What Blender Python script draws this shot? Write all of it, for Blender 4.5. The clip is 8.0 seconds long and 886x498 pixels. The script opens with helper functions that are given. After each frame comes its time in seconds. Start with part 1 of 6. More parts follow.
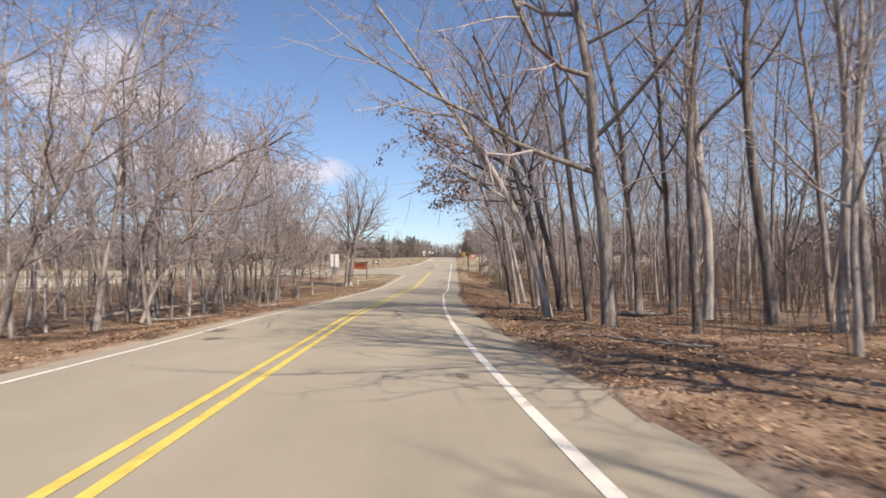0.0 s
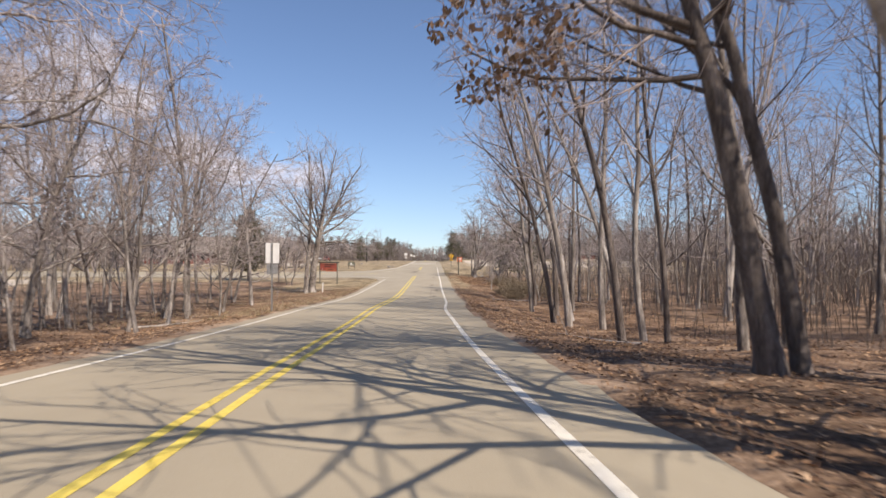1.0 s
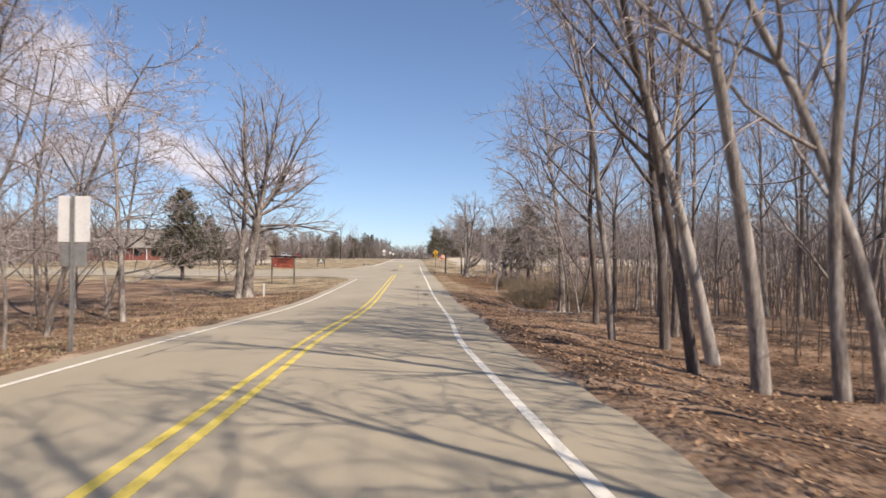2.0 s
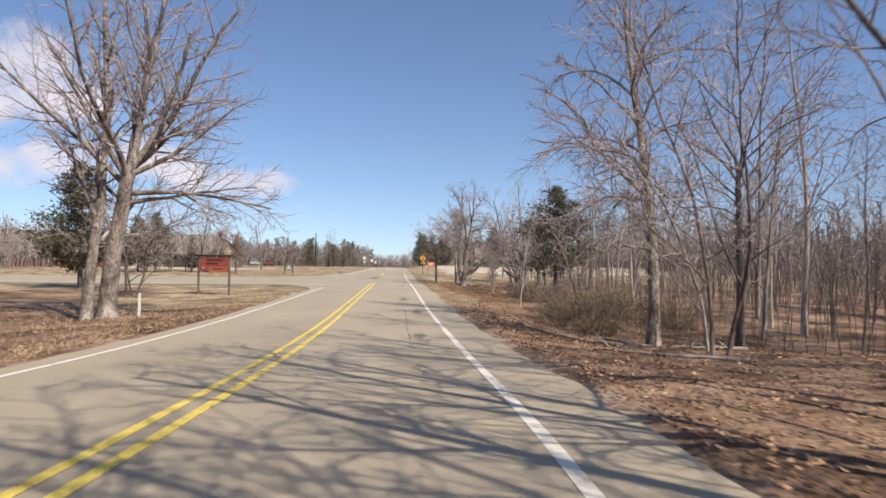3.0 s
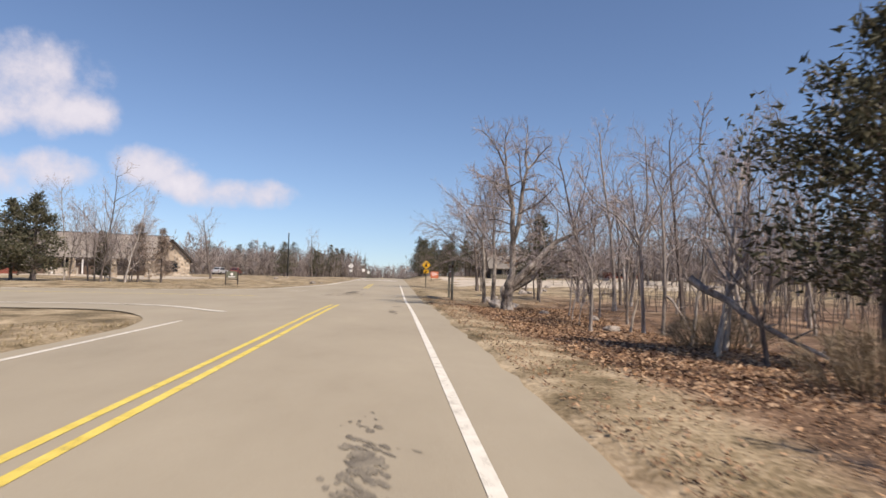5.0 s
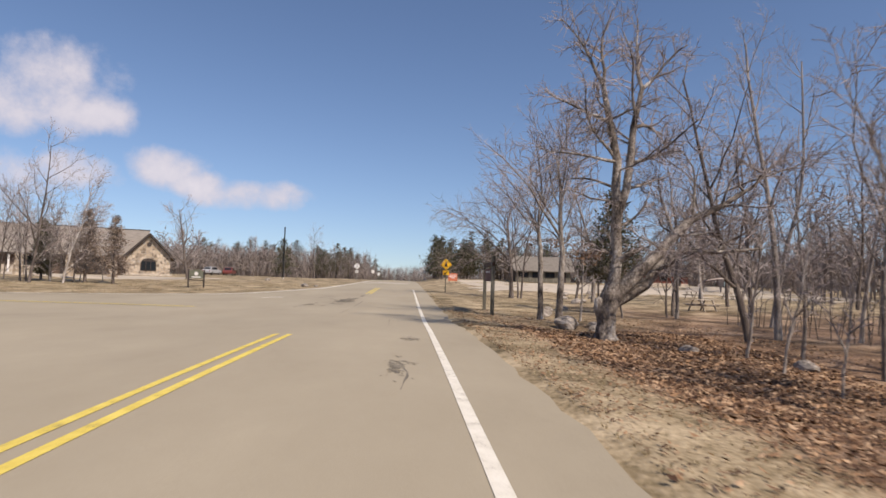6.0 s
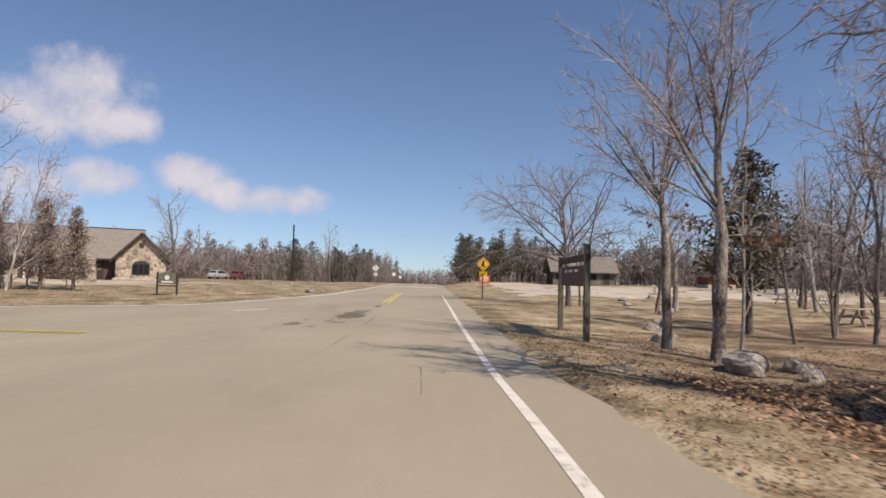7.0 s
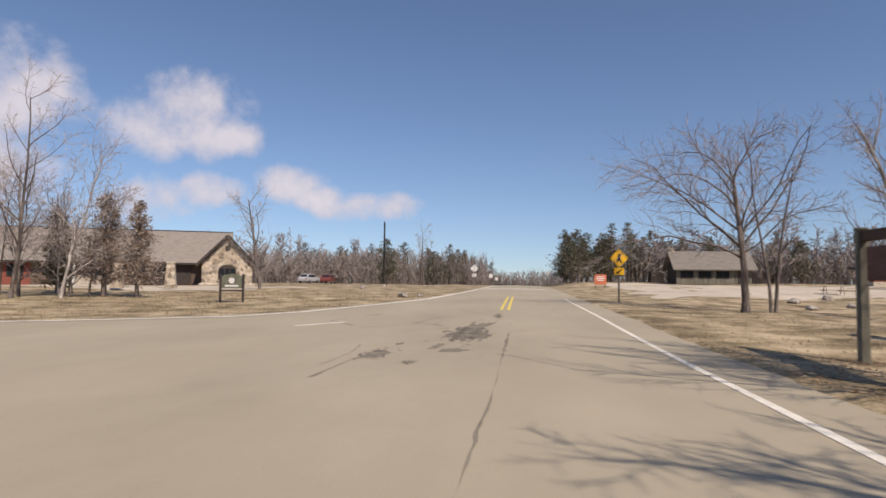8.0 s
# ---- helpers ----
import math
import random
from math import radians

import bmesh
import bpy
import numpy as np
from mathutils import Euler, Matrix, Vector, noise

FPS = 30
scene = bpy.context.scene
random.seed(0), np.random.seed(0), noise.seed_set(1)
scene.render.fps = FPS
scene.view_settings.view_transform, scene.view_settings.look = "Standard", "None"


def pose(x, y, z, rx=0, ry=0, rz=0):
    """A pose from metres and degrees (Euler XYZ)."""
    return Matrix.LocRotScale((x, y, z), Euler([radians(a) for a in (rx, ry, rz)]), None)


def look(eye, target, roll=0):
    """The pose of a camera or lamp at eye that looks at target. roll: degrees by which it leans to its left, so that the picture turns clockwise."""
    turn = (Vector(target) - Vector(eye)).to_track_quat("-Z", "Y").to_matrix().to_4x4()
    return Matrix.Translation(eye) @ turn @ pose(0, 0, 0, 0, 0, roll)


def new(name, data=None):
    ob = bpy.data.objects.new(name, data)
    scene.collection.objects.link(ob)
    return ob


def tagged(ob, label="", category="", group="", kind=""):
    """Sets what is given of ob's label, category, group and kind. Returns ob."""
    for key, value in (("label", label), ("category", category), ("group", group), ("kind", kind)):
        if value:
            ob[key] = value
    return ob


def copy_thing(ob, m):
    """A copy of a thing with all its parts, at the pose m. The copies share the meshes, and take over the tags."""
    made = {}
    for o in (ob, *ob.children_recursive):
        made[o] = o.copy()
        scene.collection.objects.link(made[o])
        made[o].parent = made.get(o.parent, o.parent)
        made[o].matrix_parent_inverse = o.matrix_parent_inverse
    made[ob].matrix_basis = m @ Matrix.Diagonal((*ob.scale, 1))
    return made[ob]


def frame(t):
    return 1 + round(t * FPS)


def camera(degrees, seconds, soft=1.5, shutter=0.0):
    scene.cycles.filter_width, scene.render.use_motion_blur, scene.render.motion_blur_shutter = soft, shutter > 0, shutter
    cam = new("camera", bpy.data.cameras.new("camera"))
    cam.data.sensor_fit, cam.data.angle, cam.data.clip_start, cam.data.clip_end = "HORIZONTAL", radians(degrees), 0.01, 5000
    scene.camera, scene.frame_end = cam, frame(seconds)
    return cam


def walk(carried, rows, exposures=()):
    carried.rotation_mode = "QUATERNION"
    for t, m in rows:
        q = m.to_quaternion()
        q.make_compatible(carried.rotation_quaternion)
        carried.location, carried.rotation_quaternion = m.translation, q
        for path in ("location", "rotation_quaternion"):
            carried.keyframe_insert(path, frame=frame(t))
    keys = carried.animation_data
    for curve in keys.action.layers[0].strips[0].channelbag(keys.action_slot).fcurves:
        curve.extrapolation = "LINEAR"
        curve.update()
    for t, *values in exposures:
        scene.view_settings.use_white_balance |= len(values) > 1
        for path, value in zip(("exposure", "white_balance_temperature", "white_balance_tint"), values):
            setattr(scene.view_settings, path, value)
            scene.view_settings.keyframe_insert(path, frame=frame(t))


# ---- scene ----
cam = camera(72.1, 8.0, soft=1.6, shutter=0.14)
PATH = [
    (0, (4.027, -0.329, 4.351), (3.991, 1.671, 4.344), -0.3),
    (0.5, (3.170, 8.172, 3.885), (3.169, 10.172, 3.897), 0.1),
    (1, (2.605, 16.337, 3.489), (2.636, 18.337, 3.499), 0.3),
    (1.5, (2.100, 24.041, 3.113), (2.171, 26.039, 3.123), 0.6),
    (1.7, (2.040, 27.035, 3.019), (2.123, 29.033, 3.023), 0.6),
    (3, (2.022, 46.745, 2.027), (2.175, 48.738, 2.071), 0.8),
    (3.5, (2.079, 53.791, 1.770), (2.250, 55.783, 1.818), 0.7),
    (4, (2.375, 60.439, 1.510), (2.557, 62.43, 1.579), 0.2),
    (4.2, (2.462, 63.042, 1.520), (2.643, 65.033, 1.589), -0.1),
    (5.3, (2.725, 79.351, 1.487), (2.875, 81.344, 1.578), 1.7),
    (5.5, (2.769, 82.289, 1.467), (2.909, 84.282, 1.559), 1.5),
    (6, (2.725, 89.271, 1.424), (2.841, 91.265, 1.517), 1.8),
    (6.5, (2.638, 95.295, 1.402), (2.729, 97.29, 1.503), 2.0),
    (7, (2.256, 100.377, 1.399), (2.302, 102.374, 1.499), 1.4),
    (7.5, (1.581, 104.763, 1.315), (1.511, 106.76, 1.412), 1.1),
    (8, (0.520, 109.275, 1.221), (0.270, 111.256, 1.324), 0.6),
]
walk(cam, [(t, look(eye, target, roll)) for t, eye, target, roll in PATH], [(0, 0.3, 6600, 16), (3.5, 0.24, 6650, 16), (4.2, 0.24, 6680, 16), (5.5, 0.04, 6720, 17), (8, -0.08, 6720, 17)])

# ---- light: clear spring sky, sun high behind on the right ----
SUN_EL, SUN_AZ = radians(46), radians(139)
sun_dir = Vector((math.sin(SUN_AZ) * math.cos(SUN_EL), math.cos(SUN_AZ) * math.cos(SUN_EL), math.sin(SUN_EL)))
sun = new("sun", bpy.data.lights.new("sun", "SUN"))
sun.data.energy, sun.data.angle, sun.data.color = 4.7, radians(0.45), (1.0, 0.905, 0.77)
sun.matrix_world = look(sun_dir * 100, (0, 0, 0))

CLOUDS = [  # azimuth, elevation, half width, half height in degrees
    (-29.6, 14.4, 5.0, 3.7), (-33.2, 12.6, 3.8, 2.7), (-42.8, 14.5, 5.2, 4.8), (-26.4, 12.7, 3.0, 2.0), (-21.2, 8.6, 3.4, 2.0), (-14.8, 6.8, 5.8, 1.5),
    (-18.6, 7.4, 3.2, 1.5), (-28.0, 7.5, 3.4, 1.7), (-33.5, 6.6, 4.0, 2.4), (-47.0, 8.0, 9.0, 4.0), (-58.0, 15.0, 9.0, 5.0), (-80, 20, 12, 6), (95, 18, 14, 5),
    (170, 25, 16, 6), (-150, 30, 14, 6)]


def sky():
    w = bpy.data.worlds.new("sky")
    scene.world = w
    w.use_nodes = True
    nt = w.node_tree
    n, l = nt.nodes, nt.links
    bg = n["Background"]
    s = n.new("ShaderNodeTexSky")
    s.sky_type, s.sun_disc, s.sun_elevation, s.sun_rotation = "NISHITA", False, SUN_EL, SUN_AZ
    s.air_density, s.dust_density, s.ozone_density, s.altitude = 1.0, 0.5, 4.5, 200
    tc = n.new("ShaderNodeTexCoord")
    lift = n.new("ShaderNodeVectorMath")
    lift.operation = "ADD"
    l.new(tc.outputs["Generated"], lift.inputs[0])
    lift.inputs[1].default_value = (0, 0, 0.045)
    l.new(lift.outputs[0], s.inputs["Vector"])
    nz = n.new("ShaderNodeTexNoise")
    nz.inputs["Scale"].default_value, nz.inputs["Detail"].default_value, nz.inputs["Roughness"].default_value = 11.0, 8.0, 0.6
    l.new(tc.outputs["Generated"], nz.inputs["Vector"])
    total = None
    for az, el, hw, hh in CLOUDS:
        a, e = radians(az), radians(el)
        east = Vector((math.cos(a), -math.sin(a), 0))
        ahead = Vector((math.sin(a) * math.cos(e), math.cos(a) * math.cos(e), math.sin(e)))
        up = east.cross(ahead)
        out = None
        for axis, half in ((east, hw), (up, hh)):
            d = n.new("ShaderNodeVectorMath")
            d.operation = "DOT_PRODUCT"
            l.new(tc.outputs["Generated"], d.inputs[0])
            d.inputs[1].default_value = axis
            m = n.new("ShaderNodeMath")
            m.operation = "DIVIDE"
            l.new(d.outputs["Value"], m.inputs[0])
            m.inputs[1].default_value = math.sin(radians(half))
            p = n.new("ShaderNodeMath")
            p.operation = "POWER"
            l.new(m.outputs[0], p.inputs[0])
            p.inputs[1].default_value = 2.0
            if out:
                q = n.new("ShaderNodeMath")
                q.operation = "ADD"
                l.new(out.outputs[0], q.inputs[0])
                l.new(p.outputs[0], q.inputs[1])
                out = q
            else:
                out = p
        front = n.new("ShaderNodeVectorMath")
        front.operation = "DOT_PRODUCT"
        l.new(tc.outputs["Generated"], front.inputs[0])
        front.inputs[1].default_value = ahead
        ok = n.new("ShaderNodeMath")
        ok.operation = "GREATER_THAN"
        l.new(front.outputs["Value"], ok.inputs[0])
        ok.inputs[1].default_value = 0.3
        inv = n.new("ShaderNodeMath")
        inv.operation = "SUBTRACT"
        inv.inputs[0].default_value = 1.0
        l.new(out.outputs[0], inv.inputs[1])
        mx = n.new("ShaderNodeMath")
        mx.operation = "MAXIMUM"
        l.new(inv.outputs[0], mx.inputs[0])
        mx.inputs[1].default_value = -1.5
        mul = n.new("ShaderNodeMath")
        mul.operation = "MULTIPLY_ADD"
        add1 = n.new("ShaderNodeMath")
        add1.operation = "ADD"
        l.new(mx.outputs[0], add1.inputs[0])
        add1.inputs[1].default_value = 1.5
        l.new(add1.outputs[0], mul.inputs[0])
        l.new(ok.outputs[0], mul.inputs[1])
        mul.inputs[2].default_value = -1.5
        if total:
            t = n.new("ShaderNodeMath")
            t.operation = "SMOOTH_MAX"
            l.new(total.outputs[0], t.inputs[0])
            l.new(mul.outputs[0], t.inputs[1])
            t.inputs[2].default_value = 0.15
            total = t
        else:
            total = mul
    puff = n.new("ShaderNodeMath")
    puff.operation = "MULTIPLY_ADD"
    l.new(nz.outputs["Fac"], puff.inputs[0])
    puff.inputs[1].default_value = 3.4
    puff.inputs[2].default_value = -1.95
    both = n.new("ShaderNodeMath")
    both.operation = "ADD"
    l.new(total.outputs[0], both.inputs[0])
    l.new(puff.outputs[0], both.inputs[1])
    ramp = n.new("ShaderNodeMapRange")
    ramp.interpolation_type = "SMOOTHSTEP"
    l.new(both.outputs[0], ramp.inputs["Value"])
    ramp.inputs["From Min"].default_value, ramp.inputs["From Max"].default_value = -0.35, 0.8
    ramp.inputs["To Max"].default_value = 0.9
    mix = n.new("ShaderNodeMix")
    mix.data_type = "RGBA"
    l.new(ramp.outputs["Result"], mix.inputs["Factor"])
    l.new(s.outputs["Color"], mix.inputs["A"])
    body = n.new("ShaderNodeMapRange")
    body.interpolation_type = "SMOOTHSTEP"
    l.new(both.outputs[0], body.inputs["Value"])
    body.inputs["From Min"].default_value, body.inputs["From Max"].default_value = 0.25, 1.5
    tone = n.new("ShaderNodeMix")
    tone.data_type = "RGBA"
    l.new(body.outputs["Result"], tone.inputs["Factor"])
    tone.inputs["A"].default_value = (5.4, 5.4, 6.0, 1)
    tone.inputs["B"].default_value = (6.9, 6.7, 6.9, 1)
    l.new(tone.outputs["Result"], mix.inputs["B"])
    l.new(mix.outputs["Result"], bg.inputs["Color"])
    bg.inputs["Strength"].default_value = 0.12


sky()

# ---- materials ----


def material(name, stops, scale=4.0, detail=6.0, rough=0.9, bump=0.3, fine=60.0, metal=0.0, stretch=(1, 1, 1), island=0.0, bump_scale=0.02, spec=0.3, random_value=0.0):
    """A surface: colour stops over coarse noise, mottled by a fine noise, with a bump."""
    m = bpy.data.materials.new(name)
    m.use_nodes = True
    nt = m.node_tree
    n, l = nt.nodes, nt.links
    b = n["Principled BSDF"]
    b.inputs["Roughness"].default_value, b.inputs["Metallic"].default_value = rough, metal
    b.inputs["Specular IOR Level"].default_value = spec
    tc = n.new("ShaderNodeTexCoord")
    mp = n.new("ShaderNodeMapping")
    mp.inputs["Scale"].default_value = stretch
    l.new(tc.outputs["Object"], mp.inputs["Vector"])
    a = n.new("ShaderNodeTexNoise")
    a.inputs["Scale"].default_value, a.inputs["Detail"].default_value, a.inputs["Roughness"].default_value = scale, detail, 0.65
    f = n.new("ShaderNodeTexNoise")
    f.inputs["Scale"].default_value, f.inputs["Detail"].default_value = fine, 3.0
    l.new(mp.outputs[0], a.inputs["Vector"])
    l.new(mp.outputs[0], f.inputs["Vector"])
    mixf = n.new("ShaderNodeMath")
    mixf.operation = "MULTIPLY_ADD"
    l.new(f.outputs["Fac"], mixf.inputs[0])
    mixf.inputs[1].default_value = 0.5
    s2 = n.new("ShaderNodeMath")
    s2.operation = "MULTIPLY_ADD"
    l.new(a.outputs["Fac"], s2.inputs[0])
    s2.inputs[1].default_value, s2.inputs[2].default_value = 1.2, -0.35
    l.new(s2.outputs[0], mixf.inputs[2])
    source = mixf.outputs[0]
    if random_value or island:
        if island:
            g = n.new("ShaderNodeNewGeometry")
            r = g.outputs["Random Per Island"]
        else:
            r = n.new("ShaderNodeObjectInfo").outputs["Random"]
        k = n.new("ShaderNodeMath")
        k.operation = "MULTIPLY_ADD"
        l.new(r, k.inputs[0])
        k.inputs[1].default_value = island or random_value
        o = n.new("ShaderNodeMath")
        o.operation = "ADD"
        l.new(source, o.inputs[0])
        o.inputs[1].default_value = -0.5 * (island or random_value)
        l.new(o.outputs[0], k.inputs[2])
        source = k.outputs[0]
    ramp = n.new("ShaderNodeValToRGB")
    while len(ramp.color_ramp.elements) < len(stops):
        ramp.color_ramp.elements.new(0.5)
    for el, (p, c) in zip(ramp.color_ramp.elements, stops):
        el.position, el.color = p, (*c, 1)
    l.new(source, ramp.inputs["Fac"])
    l.new(ramp.outputs["Color"], b.inputs["Base Color"])
    if bump:
        bm = n.new("ShaderNodeBump")
        bm.inputs["Strength"].default_value, bm.inputs["Distance"].default_value = bump, bump_scale
        l.new(mixf.outputs[0], bm.inputs["Height"])
        l.new(bm.outputs[0], b.inputs["Normal"])
    return m


def shades(c, lo=0.7, hi=1.3):
    return [(0.3, tuple(v * lo for v in c)), (0.5, c), (0.72, tuple(min(1, v * hi) for v in c))]


ASPHALT = material("worn_asphalt", [(0.12, (0.29, 0.25, 0.178)), (0.42, (0.368, 0.317, 0.227)), (0.58, (0.388, 0.336, 0.242)), (0.9, (0.45, 0.392, 0.286))], 0.3, 14, 0.85, 0.6, 110, bump_scale=0.006, stretch=(1, 0.45, 1))
WORN = material("eroded_asphalt", [(0.3, (0.13, 0.113, 0.086)), (0.5, (0.21, 0.183, 0.137)), (0.7, (0.3, 0.262, 0.193))], 2.5, 9, 0.9, 0.7, 40, bump_scale=0.015)
PATCH = material("tar_patch", shades((0.225, 0.195, 0.148)), 2, 6, 0.75, 0.4, 70, bump_scale=0.006)
YELLOW = material("yellow_paint", [(0.22, (0.36, 0.29, 0.12)), (0.4, (0.7, 0.54, 0.1)), (0.7, (0.82, 0.665, 0.15))], 4, 10, 0.7, 0.2, 50)
WHITE = material("white_paint", [(0.24, (0.36, 0.32, 0.25)), (0.42, (0.73, 0.69, 0.58)), (0.7, (0.84, 0.8, 0.69))], 4, 10, 0.7, 0.2, 50)
BARK = material("grey_bark", [(0.25, (0.1, 0.084, 0.072)), (0.5, (0.275, 0.242, 0.212)), (0.75, (0.5, 0.455, 0.405))], 5, 8, 0.95, 0.8, 30, stretch=(1, 1, 0.18), bump_scale=0.03, random_value=0.3)
TWIG = material("twig_bark", [(0.25, (0.2, 0.163, 0.148)), (0.5, (0.36, 0.307, 0.283)), (0.75, (0.52, 0.458, 0.43))], 2, 4, 0.95, 0, 20, random_value=0.3)
DARKBARK = material("dark_bark", [(0.25, (0.06, 0.048, 0.042)), (0.5, (0.13, 0.107, 0.092)), (0.75, (0.26, 0.22, 0.19))], 4, 8, 0.95, 0.9, 30, stretch=(1, 1, 0.2), bump_scale=0.04)
BROWNNEEDLE = material("browned_needles", [(0.25, (0.22, 0.168, 0.13)), (0.5, (0.38, 0.305, 0.245)), (0.75, (0.5, 0.415, 0.34))], 1.2, 5, 0.85, 0, 20, island=0.5)
NEEDLE = material("evergreen_needles", [(0.25, (0.07, 0.074, 0.045)), (0.5, (0.14, 0.138, 0.085)), (0.75, (0.22, 0.2, 0.13))], 1.2, 5, 0.8, 0, 20, island=0.5)
DRYLEAF = material("dead_oak_leaves", shades((0.27, 0.175, 0.11), 0.6, 1.6), 2, 4, 0.85, 0, 20, island=0.6)
WOODSIGN = material("brown_stained_wood", shades((0.075, 0.045, 0.032)), 3, 6, 0.8, 0.3, 40, stretch=(1, 1, 0.15))
GREYMETAL = material("galvanised_steel", shades((0.36, 0.36, 0.35), 0.85, 1.15), 6, 4, 0.5, 0.05, 40, metal=0.6)
GNARLBARK = material("mottled_old_bark", [(0.3, (0.055, 0.045, 0.038)), (0.46, (0.17, 0.143, 0.12)), (0.6, (0.33, 0.295, 0.255)), (0.74, (0.58, 0.55, 0.5))], 2.2, 10, 0.95, 1.0, 22, stretch=(1, 1, 0.5), bump_scale=0.06)


def let_light_through(m, share):
    """Thin foliage: part of the light passes through it."""
    nt = m.node_tree
    n, l = nt.nodes, nt.links
    b = n["Principled BSDF"]
    t = n.new("ShaderNodeBsdfTranslucent")
    l.new(b.inputs["Base Color"].links[0].from_socket, t.inputs["Color"])
    mix = n.new("ShaderNodeMixShader")
    mix.inputs["Fac"].default_value = share
    l.new(b.outputs[0], mix.inputs[1])
    l.new(t.outputs[0], mix.inputs[2])
    l.new(mix.outputs[0], n["Material Output"].inputs["Surface"])


for foliage in (NEEDLE, BROWNNEEDLE, DRYLEAF):
    let_light_through(foliage, 0.4)

# ---- plan: profile and line of the road ----
PROFILE = [(-400, 20), (-60, 5.9), (-30, 4.4), (0, 2.986), (7.2, 2.581), (13.5, 2.239), (21, 1.89), (32, 1.31), (39, 1.004), (46.7, 0.698), (52, 0.518), (60, 0.237),
           (68, 0.096), (80, 0.041), (95, 0.043), (106, -0.035), (112, -0.156), (120, -0.15), (135, 0.005), (150, 0.12), (175, 0.36), (200, 0.46), (225, 0.4), (300, -2), (420, -8), (3000, -30)]
CENTRE = [(-400, 42), (-30, 4.3), (0, 1.891), (7.2, 1.297), (13.5, 0.842), (21, 0.396), (30, 0.081), (39, -0.105), (46, -0.249), (54, -0.045), (61, -0.022), (75, -0.065), (90, -0.034), (3000, 0)]
RIGHT_FALL = [(-60, 0), (18, -0.03), (27, -0.2), (37, -0.5), (46, -0.4), (58, -0.25), (66, -0.65), (75, -0.5), (85, -0.2), (98, -0.6), (108, -0.2), (130, -0.15), (150, -0.25), (172, 0.0), (195, 0.6), (230, 0.8), (3000, 0)]
LEFT_FALL = [(-60, -0.5), (30, -0.5), (50, -0.45), (66, -0.1), (86, -0.2), (96, -0.15), (110, 0.0), (150, 0.0), (3000, 0)]


def curve(knots, v):
    """A smooth line through the knots (Catmull-Rom on uneven steps)."""
    ks = knots
    if v <= ks[0][0]:
        return ks[0][1]
    for i in range(len(ks) - 1):
        if v <= ks[i + 1][0]:
            break
    else:
        return ks[-1][1]
    (x0, y0), (x1, y1) = ks[i], ks[i + 1]
    s0 = (y1 - y0) / (x1 - x0)
    sa = (y0 - ks[i - 1][1]) / (x0 - ks[i - 1][0]) if i else s0
    sb = (ks[i + 2][1] - y1) / (ks[i + 2][0] - x1) if i + 2 < len(ks) else s0
    m0 = 0 if sa * s0 <= 0 else 2 * sa * s0 / (sa + s0)
    m1 = 0 if sb * s0 <= 0 else 2 * sb * s0 / (sb + s0)
    h = x1 - x0
    t = (v - x0) / h
    return (2 * t**3 - 3 * t * t + 1) * y0 + (t**3 - 2 * t * t + t) * h * m0 + (-2 * t**3 + 3 * t * t) * y1 + (t**3 - t * t) * h * m1


def road_z(y):
    return curve(PROFILE, y)


def road_x(y):
    return curve(CENTRE, y)


EDGE_R, EDGE_L = 4.55, -4.0
SIDE_NEAR = [(-200, 100), (-60, 99.5), (-14, 98.9), (-9, 98.0), (-7.2, 97.0), (-5.5, 95.0), (-4.6, 93.2), (-4.0, 90.5)]
SIDE_FAR = [(-200, 119.2), (-60, 119.7), (-26, 121.7), (-18, 124.1), (-14.3, 126.2), (-11.6, 128.2), (-9.5, 130.0), (-8.2, 132.6), (-6.8, 138.4), (-5.6, 146.4), (-4.6, 160), (-4.0, 172)]


def side_edge(knots, x):
    return curve(knots, x)


def smooth(t):
    t = max(0.0, min(1.0, t))
    return t * t * (3 - 2 * t)


def on_side_road(x, y, margin=0.0):
    return x < -3.9 and side_edge(SIDE_NEAR, x) - margin < y < side_edge(SIDE_FAR, x) + margin


def land(x, y):
    """Height of the ground sheet, which dips under the pavements."""
    z, d = road_z(y), x - road_x(y)
    if d > EDGE_R:
        far = smooth((d - EDGE_R) / 5.0)
        rough = noise.noise((x * 0.35, y * 0.35, 0)) * 0.14 + noise.noise((x * 0.08, y * 0.08, 3)) * 0.35
        rut = -0.09 * math.exp(-((d - EDGE_R - 1.2 - 0.5 * noise.noise((y * 0.25, 2, 0))) / 0.3) ** 2) * smooth((70 - y) / 10)
        return z - 0.03 + curve(RIGHT_FALL, y) * far + rough * smooth((d - EDGE_R - 0.3) / 6) + rut
    if d < EDGE_L:
        near, fr = side_edge(SIDE_NEAR, max(x, -199)), side_edge(SIDE_FAR, max(x, -199))
        out = max(near - y, y - fr)
        blend = smooth(1 - max(out, 0) / 9.0) if x > -150 else 0
        rough = noise.noise((x * 0.35, y * 0.35, 0)) * 0.1 + noise.noise((x * 0.08, y * 0.08, 3)) * 0.25
        fall = smooth((EDGE_L - d) / 5.0)
        open_z = z - 0.03 + curve(LEFT_FALL, y) * fall + rough * smooth((EDGE_L - d - 0.3) / 6)
        if out < 0:
            return side_z(x, y) - 0.05 - 0.07 * smooth(-out / 1.5)
        flat = side_z(x, y) - 0.03
        return open_z + (flat - open_z) * blend
    return z - 0.12


def side_z(x, y):
    w = smooth((-4.0 - x) / 14.0)
    return road_z(y) * (1 - w) + (-0.12) * w


